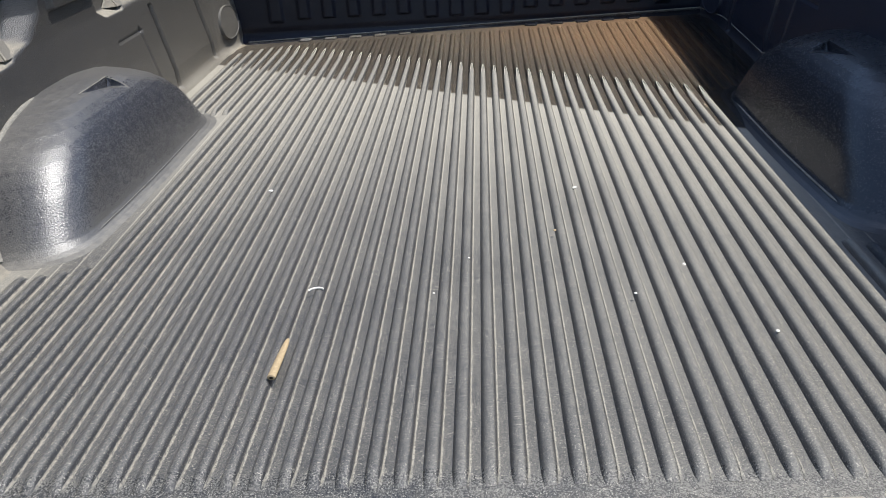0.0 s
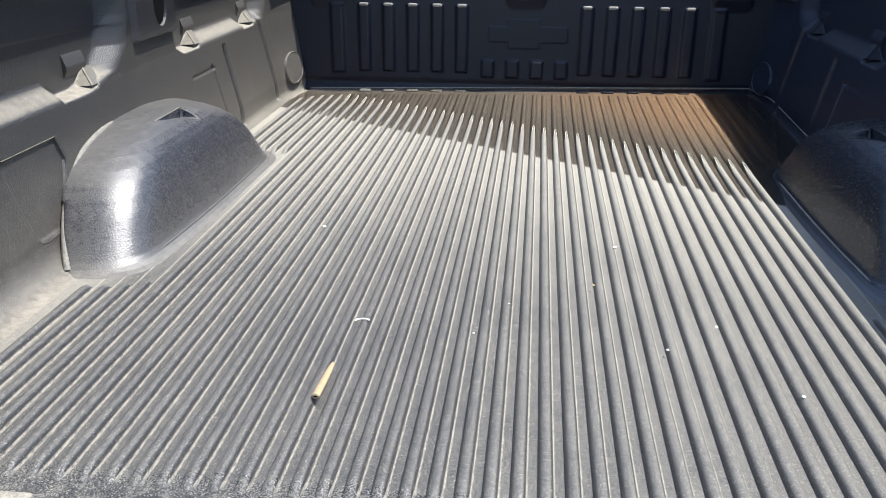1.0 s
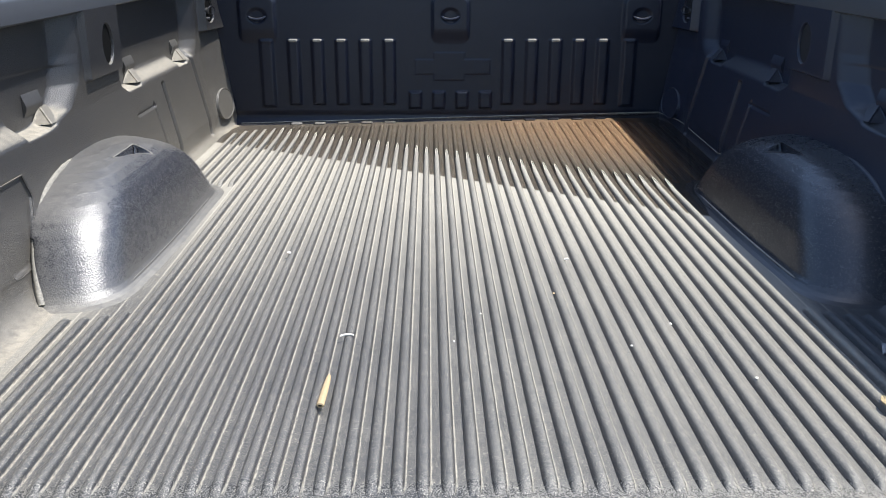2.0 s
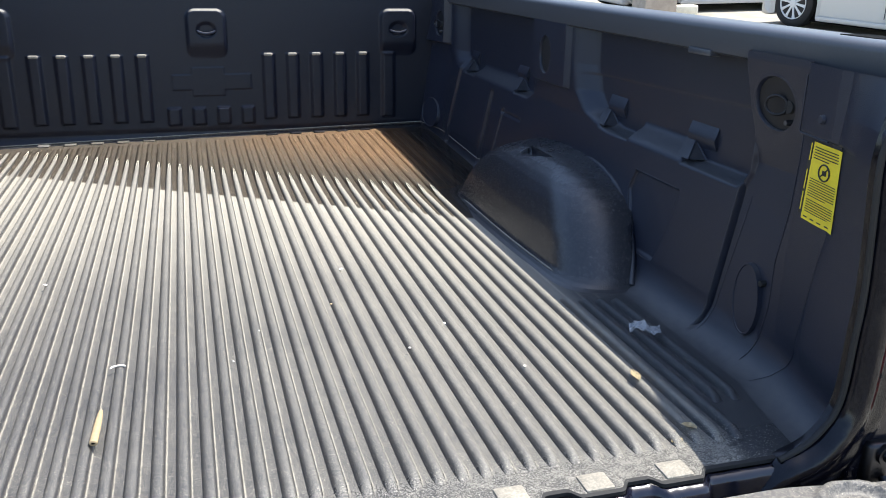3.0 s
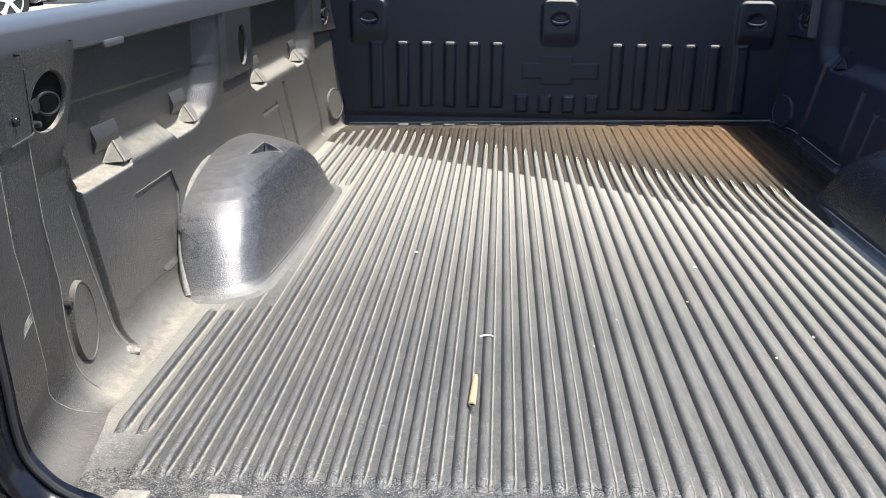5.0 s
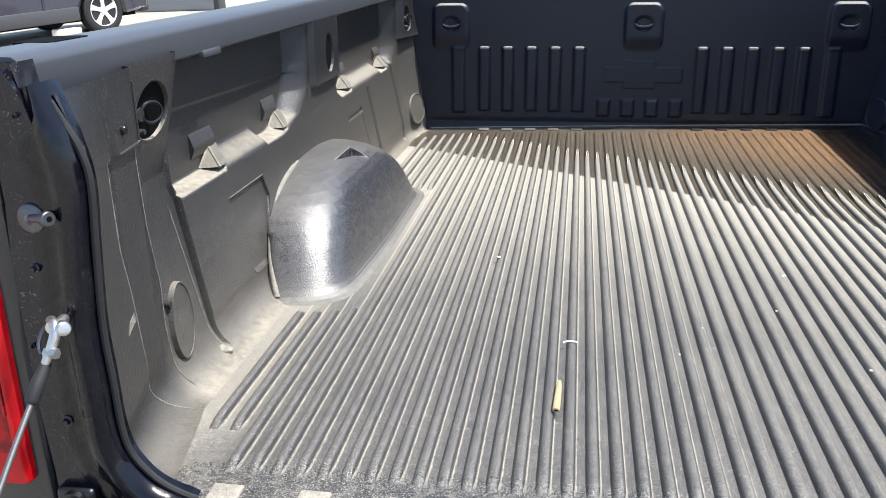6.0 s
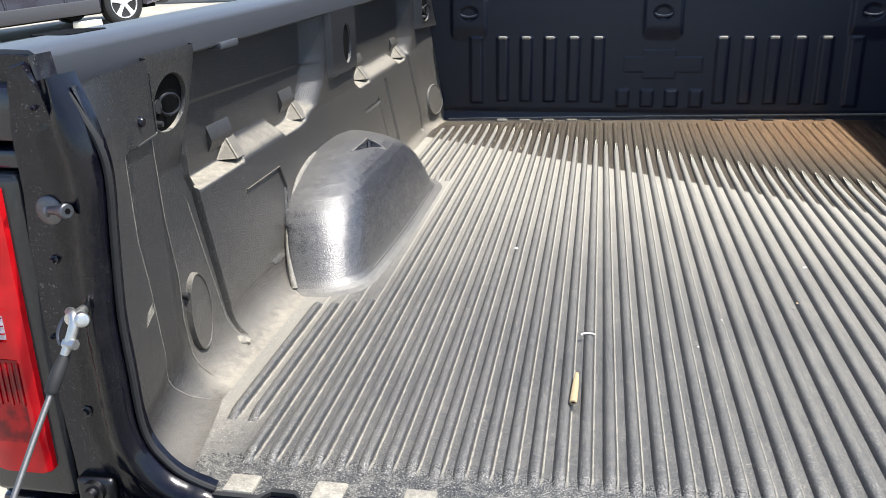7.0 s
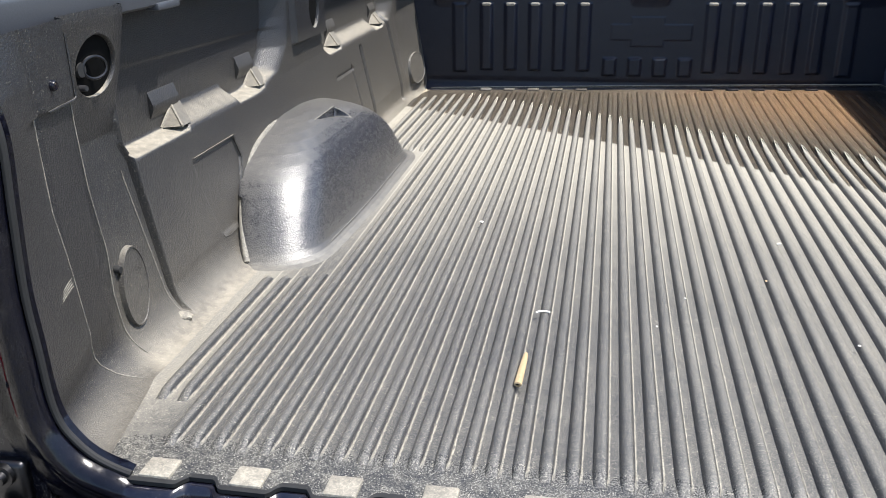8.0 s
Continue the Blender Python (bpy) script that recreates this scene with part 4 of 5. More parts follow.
for k in range(-19, 19):
    x0 = (k + 0.5) * PITCH
    tip = 1.015 + (RIB - LOW - 0.0235 * (x0 - 0.038)) / 0.039
    if tip > 1.69:
        continue
    loop = []
    for side in (-1, 1):
        leg = []
        for i in range(12):
            y = tip - 0.075 * (i / 11) ** 1.5
            z = -0.006 + 0.0235 * (x0 - 0.038) + 0.039 * (y - 1.015)
            leg.append((x0 + poly(z, FLANKS[side]), y, z))
        loop += leg[::-1] if side < 0 else leg
    part("meniscus", tube(bmesh.new(), loop, [0.0005 + 0.0022 * math.sin(math.pi * i / 23) for i in range(24)], 8), M_FILM, puddle)
    # thin pale loop painting the water's glint round the dry tip
    part("glint_loop", tube(bmesh.new(), [(x0 + (x - x0) * 0.72, y - 0.0015 - 0.10 * (tip - y), z + 0.0026) for x, y, z in loop], [0.0002 + 0.0009 * math.sin(math.pi * i / 23) ** 0.7 for i in range(24)], 6), M_GLINT, puddle)

bm = bmesh.new()


def silt_z(x, y):
    depth = 0.0235 * (x - 0.038) + 0.039 * (y - 1.015)
    return LOW + min(0.0035, max(-0.002, (depth - 0.010) * 0.3)) + 0.0008 * noise.noise(Vector((x * 30, y * 30, 2.0)))


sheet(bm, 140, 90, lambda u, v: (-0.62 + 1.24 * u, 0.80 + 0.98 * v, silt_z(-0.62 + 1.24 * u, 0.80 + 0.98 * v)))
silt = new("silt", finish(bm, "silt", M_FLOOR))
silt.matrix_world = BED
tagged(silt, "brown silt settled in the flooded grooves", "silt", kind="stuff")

# rest of the truck: panels below and above the lamps, frame, wheels, cab ------
for s in (-1, 1):
    bm = bmesh.new()
    box(bm, min(s * 0.828, s * 0.945), max(s * 0.828, s * 0.945), -0.516, -0.46, -0.26, -0.03, 0.008)
    tpart("lower_corner", bm, M_BODY)
    bm = bmesh.new()
    box(bm, min(s * 0.824, s * 0.942), max(s * 0.824, s * 0.942), -0.512, -0.46, 0.402, 0.425, 0.006)
    box(bm, min(s * 0.824, s * 0.938), max(s * 0.824, s * 0.938), -0.506, -0.46, 0.431, 0.492, 0.008)
    tpart("upper_corner", bm, M_BODY)
bm = bmesh.new()
box(bm, -0.45, 0.45, -0.45, 2.2, -0.34, -0.145, 0.02)
tpart("frame", bm, M_RUBBER)
bm = bmesh.new()
box(bm, -0.92, 0.92, -0.66, -0.53, -0.36, -0.20, 0.03, 3)
tpart("rear_bumper", bm, M_BODY, label="black rear bumper")
# unseen cab wall, added to keep bright sky out of the bed's reflections
bm = bmesh.new()
prof = [(1.89, -0.30), (1.89, 0.55), (1.95, 0.62), (2.05, 1.02), (2.20, 1.06), (3.1, 1.06), (3.1, -0.30)]
loft(bm, [[(x, y, z) for y, z in prof] for x in (-0.90, -0.86, 0.86, 0.90)])
tpart("cab", bm, M_BODY, label="black cab back wall")


def wheel(parent, x, y, z, r, width, side, spokes=5, rim_mat=None, lift=0.0):
    """A wheel with tyre, rim and spokes; side: -1 or 1, the way the outer face looks along x."""
    def ringed(bm, pts, n=40):
        rings = [[(x + side * px, y + pr * math.cos(k / n * 2 * math.pi), z + pr * math.sin(k / n * 2 * math.pi)) for k in range(n)] for px, pr in pts]
        return loft(bm, rings)
    bm = bmesh.new()
    w = width / 2
    ringed(bm, [(-w, r * 0.66), (-w * 0.98, r * 0.85), (-w * 0.8, r * 0.97), (-w * 0.4, r), (w * 0.4, r), (w * 0.8, r * 0.97), (w * 0.98, r * 0.88), (w * 0.96, r * 0.72), (w * 0.80, r * 0.66)])
    wh = part("wheel", bm, M_RUBBER, parent)
    bm = bmesh.new()
    ringed(bm, [(w * 0.70, r * 0.66), (w * 0.94, r * 0.67), (w * 0.96, r * 0.64), (w * 0.6, r * 0.60), (w * 0.3, r * 0.58), (w * 0.25, r * 0.1)])
    part("rim", bm, rim_mat or M_STEEL, wh)
    for k in range(spokes):
        a = (k + 0.25) / spokes * 2 * math.pi
        bm = bmesh.new()
        hw = r * (0.13 if spokes < 7 else 0.065)
        rings = []
        for t, g in ((0.06, 0.9), (0.3, 0.8), (0.5, 0.95), (0.63, 1.25)):
            c = Vector((0, math.cos(a) * t * r, math.sin(a) * t * r))
            n = Vector((0, -math.sin(a), math.cos(a)))
            d = w * (0.93 - 0.05 * math.sin(t * 5))
            rings.append([Vector((x + side * dd, y, z)) + c + n * hh for dd, hh in ((d - 0.03, -hw * g), (d, -hw * g * 0.8), (d, hw * g * 0.8), (d - 0.03, hw * g))])
        loft(bm, rings)
        part("spoke", bm, rim_mat or M_STEEL, wh)
    bm = bmesh.new()
    ringed(bm, [(w * 0.75, r * 0.17), (w * 0.97, r * 0.15), (w * 1.0, r * 0.10)], 20)
    part("hub_cap", bm, rim_mat or M_STEEL, wh)
    return wh


for s in (-1, 1):
    wheel(truck, s * 0.80, 0.55, 0.385, 0.39, 0.26, s, 6)

# label on the right wall -----------------------------------------------------


def on_wall(y, z, off):
    return (wall_x(y, z) - off, y, z)


def on_label(y, z, off):
    """Widens the sticker towards its foot to fit the camera's view."""
    return on_wall(-0.345 + (y + 0.345) * (1.306 - 0.2 * (z - LZ0) / (LZ1 - LZ0)), z, off)


def patch(bm, y0, y1, z0, z1, off, ny=6, nz=8):
    sheet(bm, ny, nz, lambda u, v: on_label(y0 + (y1 - y0) * u, z0 + (z1 - z0) * v, off))
    return bm


LY0, LY1, LZ0, LZ1 = -0.378, -0.312, 0.268, 0.384
label = tpart("warning_label", patch(bmesh.new(), LY0, LY1, LZ0, LZ1, 0.0015), M_LABEL, label="yellow warning sticker with black print")


def label_bar(u0, u1, v0, v1):
    """A bar of print; u along the text from the cab side, v down from the top."""
    w, h = LY1 - LY0, LZ1 - LZ0
    tpart("print_line", patch(bmesh.new(), LY1 - w * u1, LY1 - w * u0, LZ1 - h * v1, LZ1 - h * v0, 0.0024, 3, 2), M_INK, label)


for k in range(5):
    label_bar(0.08, 0.92 - 0.3 * (k == 4), 0.05 + 0.034 * k, 0.062 + 0.034 * k)
for k in range(8):
    label_bar(0.08, 0.93 - 0.25 * (k == 7), 0.45 + 0.031 * k, 0.460 + 0.031 * k)
for k in range(6):
    label_bar(0.08, 0.93 - 0.15 * (k == 5), 0.72 + 0.031 * k, 0.730 + 0.031 * k)
for k in range(4):
    label_bar(0.08 + 0.22 * k, 0.2 + 0.22 * k, 0.945, 0.962)
tab = tpart("margin_strip", patch(bmesh.new(), LY1 + 0.0004, LY1 + 0.0075, LZ0 + 0.006, LZ1, 0.0013), M_INK, label, "black margin with yellow print")
for z0, z1 in ((LZ1 - 0.029, LZ1 - 0.003), (LZ1 - 0.072, LZ1 - 0.042), (LZ0 + 0.012, LZ0 + 0.040)):
    part("print_line", patch(bmesh.new(), LY1 + 0.0028, LY1 + 0.0052, z0, z1, 0.0022, 2, 4), M_LABEL, tab)
cy, cz, rr = (LY0 + LY1) / 2, LZ1 - 0.33 * (LZ1 - LZ0), 0.0115
tpart("print_ring", tube(bmesh.new(), [on_label(cy + rr * math.cos(k / 24 * 2 * math.pi), cz + rr * math.sin(k / 24 * 2 * math.pi), 0.0022) for k in range(25)], 0.0012, 6), M_INK, label)
tpart("print_slash", tube(bmesh.new(), [on_label(cy + rr * 0.7 * k, cz - rr * 0.7 * k, 0.0022) for k in (-1, 0, 1)], 0.001, 6), M_INK, label)
tpart("print_pictogram", patch(bmesh.new(), cy - 0.005, cy + 0.004, cz - 0.004, cz + 0.003, 0.0022, 3, 3), M_INK, label)

# loose things in the bed -------------------------------------------------------


def bed_thing(name, bm, mat, label, category, x, y, z, turn=0.0, smooth=True, group=""):
    ob = new(name, finish(bm, name, mat, smooth))
    ob.matrix_world = BED @ pose(x, y, z, 0, 0, turn)
    return tagged(ob, label, category, group)


M_STUB = simple("tan_card", (0.41, 0.305, 0.17), 0.7, 0.15, 300.0)
M_CHIP = simple("pale_chip", (0.75, 0.71, 0.62), 0.8, 0.1, 300.0)
M_LEAF = simple("dry_leaf", (0.60, 0.50, 0.30), 0.8, 0.25, 200.0)
bm = bmesh.new()
N = 16


def stub_ring(y, r, flat=0.8):
    return [(r * 0.88 * math.cos(k / N * 2 * math.pi), y, r * flat * math.sin(k / N * 2 * math.pi)) for k in range(N)]


loft(bm, [stub_ring(-0.044, 0.0044, 0.42), stub_ring(-0.0436, 0.0060, 0.55), stub_ring(-0.043, 0.0064, 0.62), stub_ring(-0.010, 0.0060, 0.60), stub_ring(0.020, 0.0052, 0.60), stub_ring(0.036, 0.0042, 0.6), stub_ring(0.045, 0.0028, 0.7), stub_ring(0.047, 0.0014, 0.7)])
stub = bed_thing("cardboard_tube", bm, M_STUB, "short tan cardboard tube, narrowing, lying on a rib", "paper tube", -0.2215, -0.205, RIB + 0.0036, -2.0)
# dark disc painting the shade inside the tube's end
bm = bmesh.new()
loft(bm, [stub_ring(-0.0444, 0.0032, 0.34), stub_ring(-0.0436, 0.0034, 0.34)])
ob = part("tube_end", bm, M_DARK, stub, "dark disc for the shade in the open end")
bm = bmesh.new()
tube(bm, [(0.011 * math.cos(a), 0.007 * math.sin(a), 0) for a in [math.pi * k / 10 for k in range(11)]], [0.0007] + [0.0017] * 9 + [0.0007], 6)
bed_thing("wood_shaving", bm, M_CHIP, "thin white curled shaving on the ribs", "shaving", -0.206, -0.020, RIB + 0.0015, 10)
rnd = random.Random(4)
for name, x, y, r, mat, cat in (("pebble", -0.363, 0.396, 0.006, M_CHIP, "pebble"), ("pebble", 0.211, 0.351, 0.006, M_CHIP, "pebble"), ("pebble", 0.341, 0.033, 0.004, M_CHIP, "pebble"), ("pebble", 0.418, -0.161, 0.004, M_CHIP, "pebble"), ("pebble", 0.02, 0.08, 0.003, M_CHIP, "pebble"), ("pebble", 0.16, 0.17, 0.0035, M_STUB, "pebble"), ("pebble", -0.03, -0.03, 0.003, M_CHIP, "pebble"), ("pebble", 0.256, -0.05, 0.0035, M_CHIP, "pebble")):
    bm = bmesh.new()
    bmesh.ops.create_icosphere(bm, subdivisions=2, radius=r * 0.7)
    for v in bm.verts:
        v.co *= 1 + 0.5 * (noise.noise(v.co * 200 + Vector((x * 50, y * 50, 0))))
        v.co.z *= 0.5
    bed_thing(name, bm, mat, "tiny pale chip of grit on a rib", cat, x, y - 0.010, RIB + r * 0.3, rnd.uniform(0, 180), group="grit on the ribs")


def leaf_bm(length, width, curl, seed):
    bm = bmesh.new()
    rg = random.Random(seed)
    ph = rg.uniform(0, 6)
    g = sheet(bm, 13, 7, lambda u, v: ((v - 0.5) * width * math.sin(math.pi * min(1, u * 0.93 + 0.05)) ** 0.7, (u - 0.5) * length, curl * (math.sin(u * 5 + ph) * 0.5 + abs(v - 0.5) * 1.6 + math.sin(v * 9 + u * 7) * 0.2)))
    bmesh.ops.solidify(bm, geom=bm.faces[:], thickness=0.0006)
    return bm


bed_thing("dry_leaf", leaf_bm(0.036, 0.014, 0.0018, 1), M_LEAF, "small dry yellow leaf lying along a rib", "leaf", 0.577, -0.245, RIB + 0.001, -12)
bed_thing("dry_leaf", leaf_bm(0.022, 0.014, 0.0018, 2), M_LEAF, "small dry yellow leaf at the end of a rib", "leaf", 0.575, -0.405, RIB + 0.001, 40)
bed_thing("dry_leaf", leaf_bm(0.016, 0.012, 0.003, 3), M_LEAF, "small crumbled yellow leaf at the end of a rib", "leaf", 0.545, -0.425, LOW + 0.003, 80)

M_WRAP, pt_, pb = material("clear_wrapper")
pb.inputs["Base Color"].default_value = (0.75, 0.77, 0.8, 1)
pb.inputs["Roughness"].default_value = 0.2
pb.inputs["Alpha"].default_value = 0.42
bump(pt_, pb, noise_at(pt_, place(pt_), 150.0, 3.0), 0.6, 0.003)
bm = bmesh.new()
sheet(bm, 22, 16, lambda u, v: ((u - 0.5) * 0.055, (v - 0.5) * 0.036 + 0.008 * math.sin(u * 7), 0.003 + 0.010 * abs(noise.noise(Vector((u * 4, v * 4, 1.7)))) + 0.012 * math.exp(-((u - 0.45) * 3) ** 2) * (0.4 + 0.6 * abs(noise.noise(Vector((u * 9, v * 9, 4.1)))))))
bmesh.ops.solidify(bm, geom=bm.faces[:], thickness=0.0004)
bed_thing("plastic_wrapper", bm, M_WRAP, "crumpled clear plastic wrapper on the floor ribs", "wrapper", 0.674, -0.098, RIB, -25, False)

# parked cars and the lot ----------------------------------------------------------
M_GLASS, gg, gb2 = material("car_glass")
gb2.inputs["Base Color"].default_value = (0.02, 0.025, 0.03, 1)
gb2.inputs["Roughness"].default_value = 0.05
gb2.inputs["Coat Weight"].default_value = 1.0
M_PLUM = paint("plum_paint", (0.022, 0.014, 0.022), 0.25)
M_WHITE = paint("white_paint", (0.52, 0.50, 0.46), 0.3)
M_SILVER = paint("silver_paint", (0.42, 0.43, 0.44), 0.3)
M_GREY = paint("grey_paint", (0.22, 0.23, 0.24), 0.3)
M_TRIM = simple("grey_trim", (0.05, 0.05, 0.055), 0.6)
M_ALLOY = simple("alloy", (0.68, 0.68, 0.67), 0.35, 0.05)


def arch(cy, r, z0):
    return [(cy - r, z0)] + [(cy + r * math.cos(a), 0.36 + r * math.sin(a)) for a in [math.pi - math.pi * k / 12 for k in range(13)]] + [(cy + r, z0)]


def car(name, label, mat, m, tall, wheel_r, spokes, sill_trim):
    """A parked car, nose towards +y, standing on its own origin, with body, glass and wheels."""
    ob = thing(name, label, "car", "parked cars")
    ob.matrix_world = m
    L, hw = 2.3, 0.9
    sill = 0.30 if tall else 0.15
    fy, ry = (1.42, -1.38) if tall else (1.80, -1.10)
    bottom = [(-L, sill + 0.08)] + arch(ry, wheel_r + 0.07, sill) + arch(fy, wheel_r + 0.07, sill) + [(L, sill + 0.06)]
    if tall:
        top = [(L + 0.04, 0.62), (L - 0.05, 0.98), (1.15, 1.12), (0.55, 1.66), (-0.4, 1.75), (-1.9, 1.70), (-2.15, 1.15), (-L - 0.03, 0.7)]
        glass = [(0.95, 1.14), (0.45, 1.62), (-1.75, 1.64), (-2.0, 1.14)]
    else:
        top = [(L + 0.04, 0.5), (L - 0.1, 0.74), (1.1, 0.92), (0.3, 1.40), (-0.7, 1.43), (-1.55, 1.02), (-2.2, 0.98), (-L - 0.02, 0.6)]
        glass = [(0.9, 0.95), (0.25, 1.36), (-0.65, 1.38), (-1.3, 1.0)]
    prof = bottom + top
    bm = bmesh.new()
    ins = lambda p, k: (p[0] * (1 - 0.02 * k), p[1] + (0.012 if p[1] < 0.5 else -0.02) * k)
    def section(x, k, tumble):
        return [(x * (1 - tumble * max(0.0, p[1] - 0.85)), *ins(p, k)) for p in prof]
    loft(bm, [section(-hw + 0.03, 2, 0.22), section(-hw, 0.6, 0.22), section(-hw + 0.02, 0, 0.22), section(0, 0, 0), section(hw - 0.02, 0, 0.22), section(hw, 0.6, 0.22), section(hw - 0.03, 2, 0.22)])
    part("body", bm, mat, ob, smooth=True, angle=30)
    for s in (-1, 1):
        bm = bmesh.new()
        loft(bm, [[(s * (hw + d) * (1 - 0.22 * max(0.0, z - 0.85)), y, z) for y, z in glass] for d in (-0.02, 0.008)])
        part("side_window", bm, M_GLASS, ob)
        bm = bmesh.new()
        box(bm, s * 0.9 - 0.02, s * 0.9 + 0.02, ry + wheel_r + 0.1, fy - wheel_r - 0.1, sill - 0.02, sill + (0.20 if sill_trim else 0.05), 0.02)
        part("side_skirt", bm, M_TRIM if sill_trim else mat, ob)
        for d in (0.35, -0.65):
            bm = bmesh.new()
            box(bm, s * 0.9 - 0.005, s * 0.9 + 0.006, d - 0.004, d + 0.004, sill + 0.1, 0.9, 0.002)
            part("door_seam", bm, M_TRIM, ob)
        for y in (fy, ry):
            wheel(ob, s * (hw - 0.12), y, wheel_r, wheel_r, 0.22, s, spokes, M_ALLOY)
    for y, nm in ((L + 0.0, "front_bumper"), (-L + 0.02, "rear_bumper")):
        bm = bmesh.new()
        box(bm, -0.86, 0.86, y - 0.10, y + 0.09, sill - 0.02, sill + 0.28, 0.06, 3)
        part(nm, bm, M_TRIM if sill_trim else mat, ob)
    bm = bmesh.new()
    box(bm, -0.8, 0.8, -2.1, 2.1, sill - 0.05, sill + 0.15)
    part("underbody", bm, M_DARK, ob)
    return ob


GND = GROUND
car("parked_suv", "dark plum sport utility car with silver alloy wheels", M_PLUM, Matrix.Translation((-7.19, 10.94, GND)) @ pose(0, 0, 0, 0, 0, -25) @ Matrix.Diagonal((0.88, 0.88, 0.88, 1)) @ Matrix.Translation((-0.9, -1.42, 0)), True, 0.385, 5, True)
car("parked_sedan", "white sedan with ten-spoke alloy wheels", M_WHITE, Matrix.Translation((8.10, 9.25, GND)) @ pose(0, 0, 0, 0, 0, 12) @ Matrix.Translation((0.9, -1.80, 0)), False, 0.33, 10, False)
car("parked_sedan", "pale silver sedan parked beyond the white one", M_SILVER, Matrix.Translation((8.95, 12.20, GND)) @ pose(0, 0, 0, 0, 0, 90), False, 0.33, 10, False)
low_wall = thing("low_wall", "long pale grey painted low wall beyond the parked car", "wall", at=(-6.80, 14.05, GND))
for nm, x0, x1, y0, y1, z0, z1, mat in (("panel", -7.0, 0.0, 0.0, 0.25, 0.26, 1.05, M_SILVER), ("plinth", -7.0, 0.0, -0.03, 0.25, 0.0, 0.26, M_GREY), ("end_post", 0.0, 0.10, -0.04, 0.28, 0.0, 1.12, M_TRIM)):
    part(nm, box(bmesh.new(), x0, x1, y0, y1, z0, z1, 0.015, 2), mat, low_wall)
M_CONC = simple("beige_concrete", (0.42, 0.36, 0.30), 0.9, 0.15, 6.0)
M_BLOCK = simple("cream_concrete", (0.72, 0.68, 0.55), 0.9, 0.1, 10.0)
bm = bmesh.new()
box(bm, -0.27, 0.27, -0.22, 0.22, 0.0, 3.2, 0.02)
pillar = new("concrete_pillar", finish(bm, "concrete_pillar", M_CONC))
pillar.location = (6.93, 10.97, GND)
tagged(pillar, "brownish beige concrete pillar beside the parking lot", "pillar")
bm = bmesh.new()
box(bm, -0.20, 0.20, -0.09, 0.09, 0.0, 0.16, 0.025, 3)
stop = new("wheel_stop", finish(bm, "wheel_stop", M_BLOCK))
stop.location = (7.45, 10.95, GND)
tagged(stop, "short cream concrete wheel stop on the asphalt", "wheel stop", "wheel stops")
stop = copy_thing(stop, Matrix.Translation((-7.50, 10.36, GND)) @ pose(0, 0, 0, 0, 0, 30))
tagged(stop, "short cream concrete wheel stop beside the dark car", "wheel stop", "wheel stops")

# triangular gussets at the ends of the raised ledges, seams, panel handles --------
for s in (-1, 1):
    for y in (0.098, 0.452, 1.003, 1.457):
        tri = [Vector((s * 0.870, y - 0.030, 0.268)), Vector((s * 0.868, y + 0.010, 0.300)), Vector((s * 0.834, y - 0.022, 0.270))]
        bm = bmesh.new()
        loft(bm, [[p + Vector((0, d, 0)) for p in tri] for d in (0.0, 0.034)])
        gusset = tpart("gusset", bm, M_WALL if s < 0 else M_WALL_SHADE)
        bm = bmesh.new()
        tube(bm, [tri[0], tri[1], tri[1] + (tri[2] - tri[1]) * 0.02, tri[2]], 0.0022, 6)
        tpart("gusset_rim", bm, M_PAD if s < 0 else M_WALL_SHADE, gusset)


def tide(x, y):
    return -0.006 + 0.0235 * (x - 0.038) + 0.039 * (y - 1.015) + 0.0015


# thin pale line at the water's edge on the front panel and the right wall
bm = bmesh.new()
tube(bm, [(x, front_y(x, tide(x, 1.775) - LOW) - 0.0005, tide(x, 1.775)) for x in [-0.74 + 1.50 * k / 40 for k in range(41)]], 0.0022, 6)
tpart("water_line", bm, M_PAD)
bm = bmesh.new()
tube(bm, [(wall_x(y, tide(0.77, y)) - 0.0005, y, tide(0.77, y)) for y in [1.765 - 0.78 * k / 30 for k in range(31)]], 0.0016, 6)
tpart("water_line", bm, M_PAD)
for cx in (-0.66, 0.006, 0.67):
    bm = bmesh.new()
    tube(bm, [(cx + 0.028 * math.cos(a), FRONT_Y - 0.034 - 0.004 * abs(math.sin(a)), 0.378 + 0.010 * math.sin(a)) for a in [math.pi + math.pi * k / 12 for k in range(13)]], 0.0045, 8)
    tpart("pull_handle", bm, M_WALL_SHADE, front, "black moulded pull handle")

# thin fold lines in the rear plates of the liner, a scuff ------------------------
for s in (-1, 1):
    bm = bmesh.new()
    tube(bm, [(s * (wall_x(fold(z) + 0.001, z) - 0.0002), fold(z), z) for z in [-0.004, 0.0, 0.005, 0.011, 0.019, 0.03, 0.045, 0.065] + [0.09 + 0.03 * k for k in range(11)]], 0.0011, 6)
    tpart("fold_line", bm, M_FILLET if s < 0 else M_WALL_SHADE)

# worn edges: beside the hole plate and along the lip of the groove
LIP = [(-0.004, -0.106), (0.01, -0.108), (0.09, -0.114), (0.16, -0.121), (0.25, -0.129)]
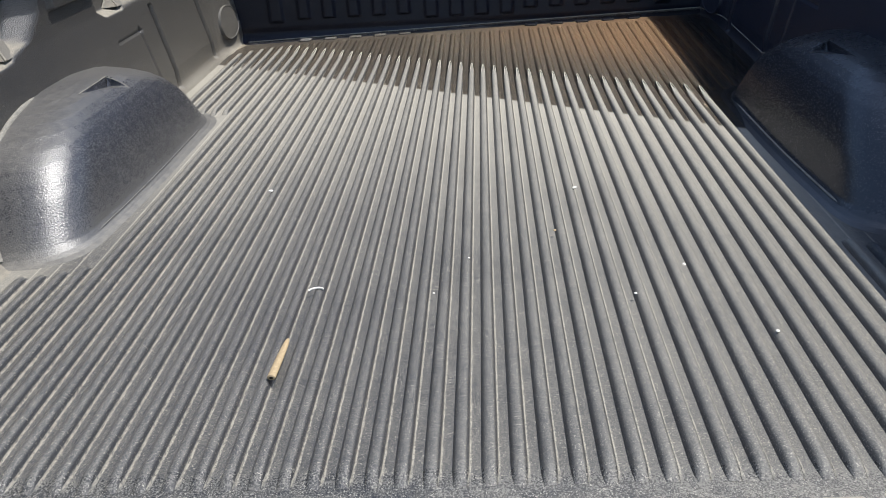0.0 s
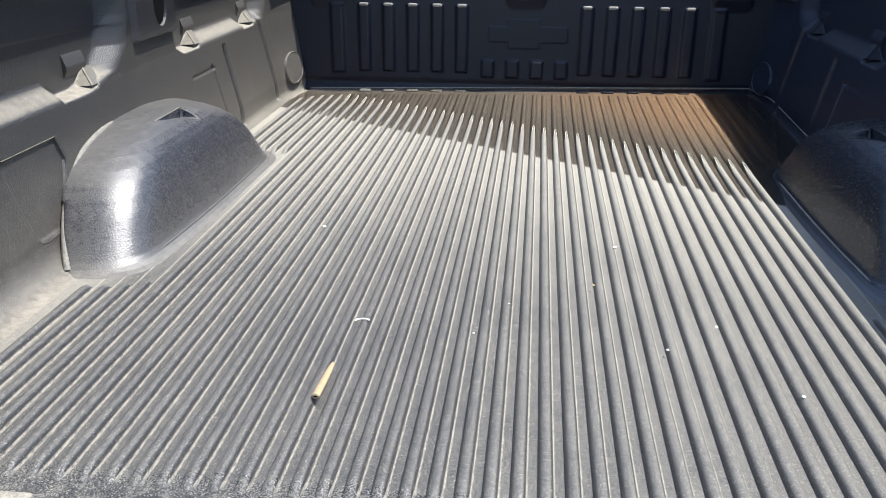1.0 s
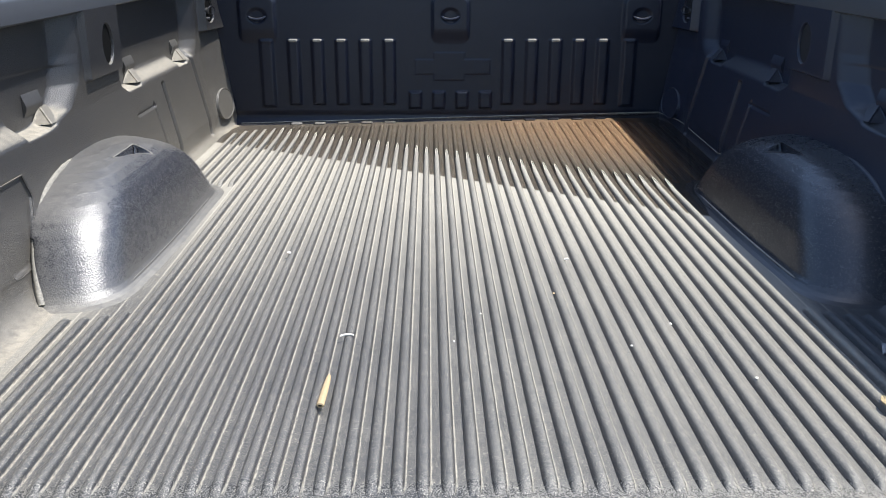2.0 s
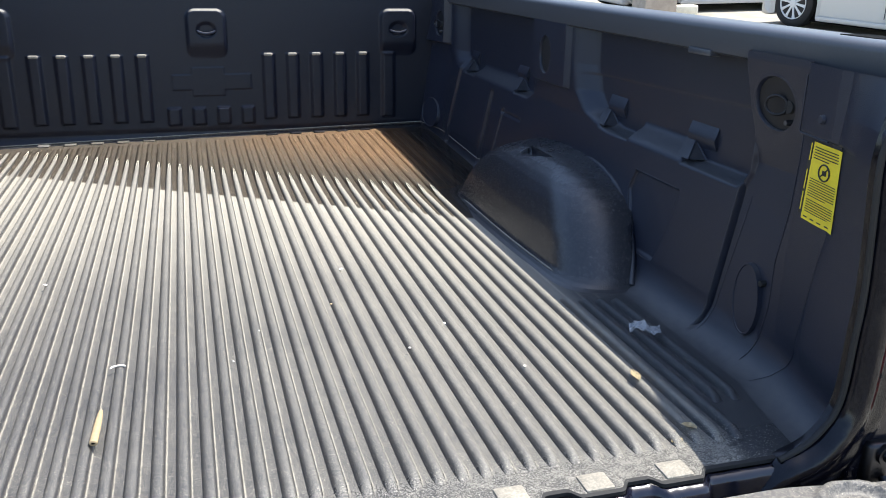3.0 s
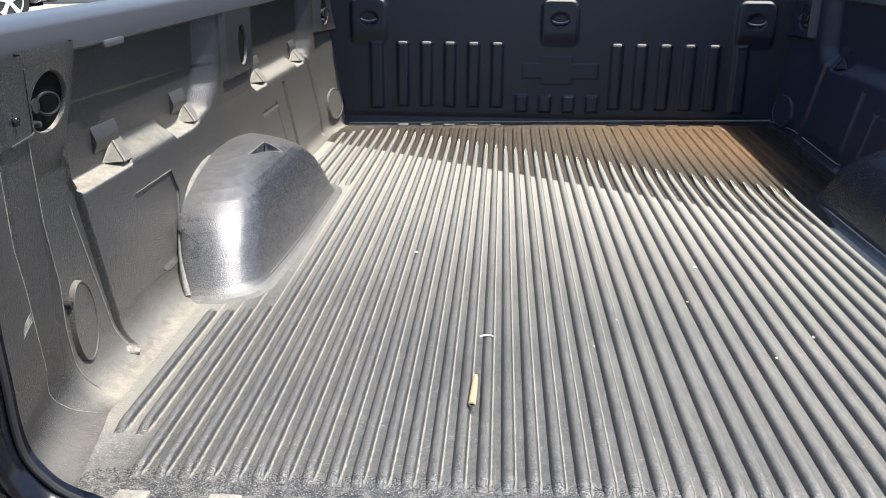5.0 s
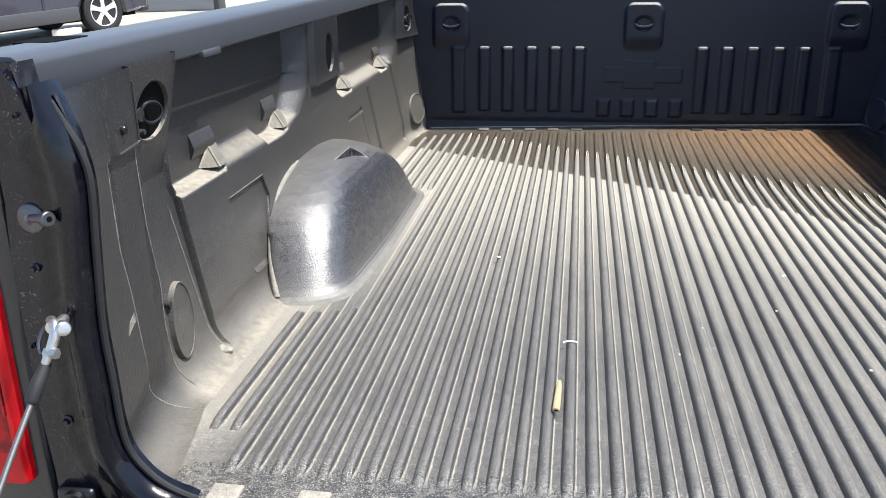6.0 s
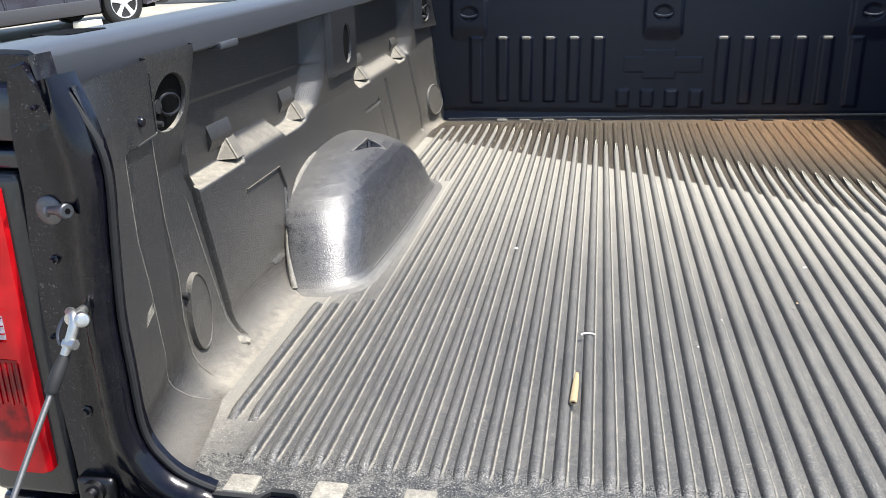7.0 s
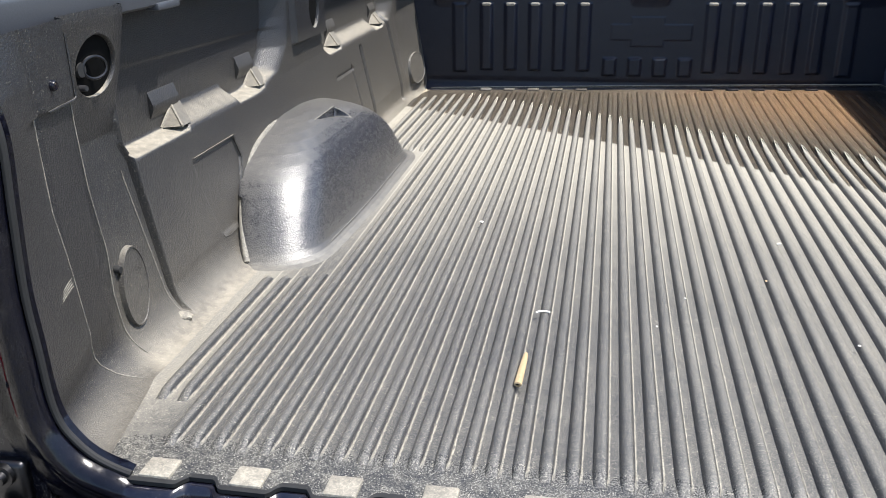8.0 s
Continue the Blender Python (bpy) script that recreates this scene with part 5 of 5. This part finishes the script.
for s in (-1, 1):
    for knots, z0, z1, dy in ((SEAT, 0.004, 0.386, -0.0045), (LIP, 0.004, 0.252, 0.0)):
        bm = bmesh.new()
        path = [z0 + (z1 - z0) * k / 30 for k in range(31)]
        tube(bm, [(s * (wall_x(poly(z, knots) + dy, z, False) - 0.0002), poly(z, knots) + dy, z) for z in path], [0.0004] + [0.0010] * 29 + [0.0004], 6)
        tpart("worn_edge", bm, M_FILLET if s < 0 else M_WALL_SHADE)

# rolled edge of the bolt plate
PLATE = [(-0.2745, 0.474), (-0.2745, 0.394), (-0.278, 0.3915), (-0.352, 0.3915)]
for s in (-1, 1):
    bm = bmesh.new()
    path = [(a[0] + (b[0] - a[0]) * k / 8, a[1] + (b[1] - a[1]) * k / 8) for a, b in zip(PLATE, PLATE[1:]) for k in range(8)] + [PLATE[-1]]
    tube(bm, [(s * (wall_x(min(y, -0.279), max(z, 0.3945), False) + 0.0006), y, z) for y, z in path], 0.0016, 8)
    tpart("plate_edge", bm, M_WALL if s < 0 else M_WALL_SHADE)

# dust gathered at the foot of the groove
bm = bmesh.new()
bmesh.ops.create_icosphere(bm, subdivisions=3, radius=1.0)
for v in bm.verts:
    k = 1 + 0.25 * noise.noise(v.co * 2.5)
    v.co = Vector((-0.782 + 0.020 * v.co.x * k, -0.112 + 0.011 * v.co.y * k, 0.004 + 0.0085 * v.co.z * k))
tpart("dust_heap", bm, M_PAD, label="pale dust gathered at the foot of the groove")

# light scuff on the left rear plate
for k in range(4):
    bm = bmesh.new()
    pts = [(-0.410 + 0.012 * j + 0.003 * k, 0.168 + 0.0035 * k + 0.0022 * j - 0.0004 * j * j) for j in range(5 - k // 2)]
    tube(bm, [(-(wall_x(y, z) - 0.0001), y, z) for y, z in pts], [0.0003] + [0.0008] * (len(pts) - 2) + [0.0003], 5)
    tpart("scuff", bm, M_FILLET)

# pale blocks added to paint the sun's highlight on the front panel's ribs
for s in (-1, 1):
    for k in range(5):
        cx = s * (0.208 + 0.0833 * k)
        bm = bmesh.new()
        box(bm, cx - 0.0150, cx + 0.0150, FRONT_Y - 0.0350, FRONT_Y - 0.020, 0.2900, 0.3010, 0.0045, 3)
        tpart("rib_highlight", bm, M_PAD, front)

# feet of the front panel's ribs, dusty where they stand clear of the water
for s in (-1, 1):
    for k in range(5):
        cx = s * (0.208 + 0.0833 * k)
        bm = bmesh.new()
        box(bm, cx - 0.020, cx + 0.020, FRONT_Y - 0.060, FRONT_Y - 0.030, LOW - 0.002, 0.011, 0.006, 3)
        tpart("panel_foot", bm, M_GATE if s < 0 else M_FRONT, front)
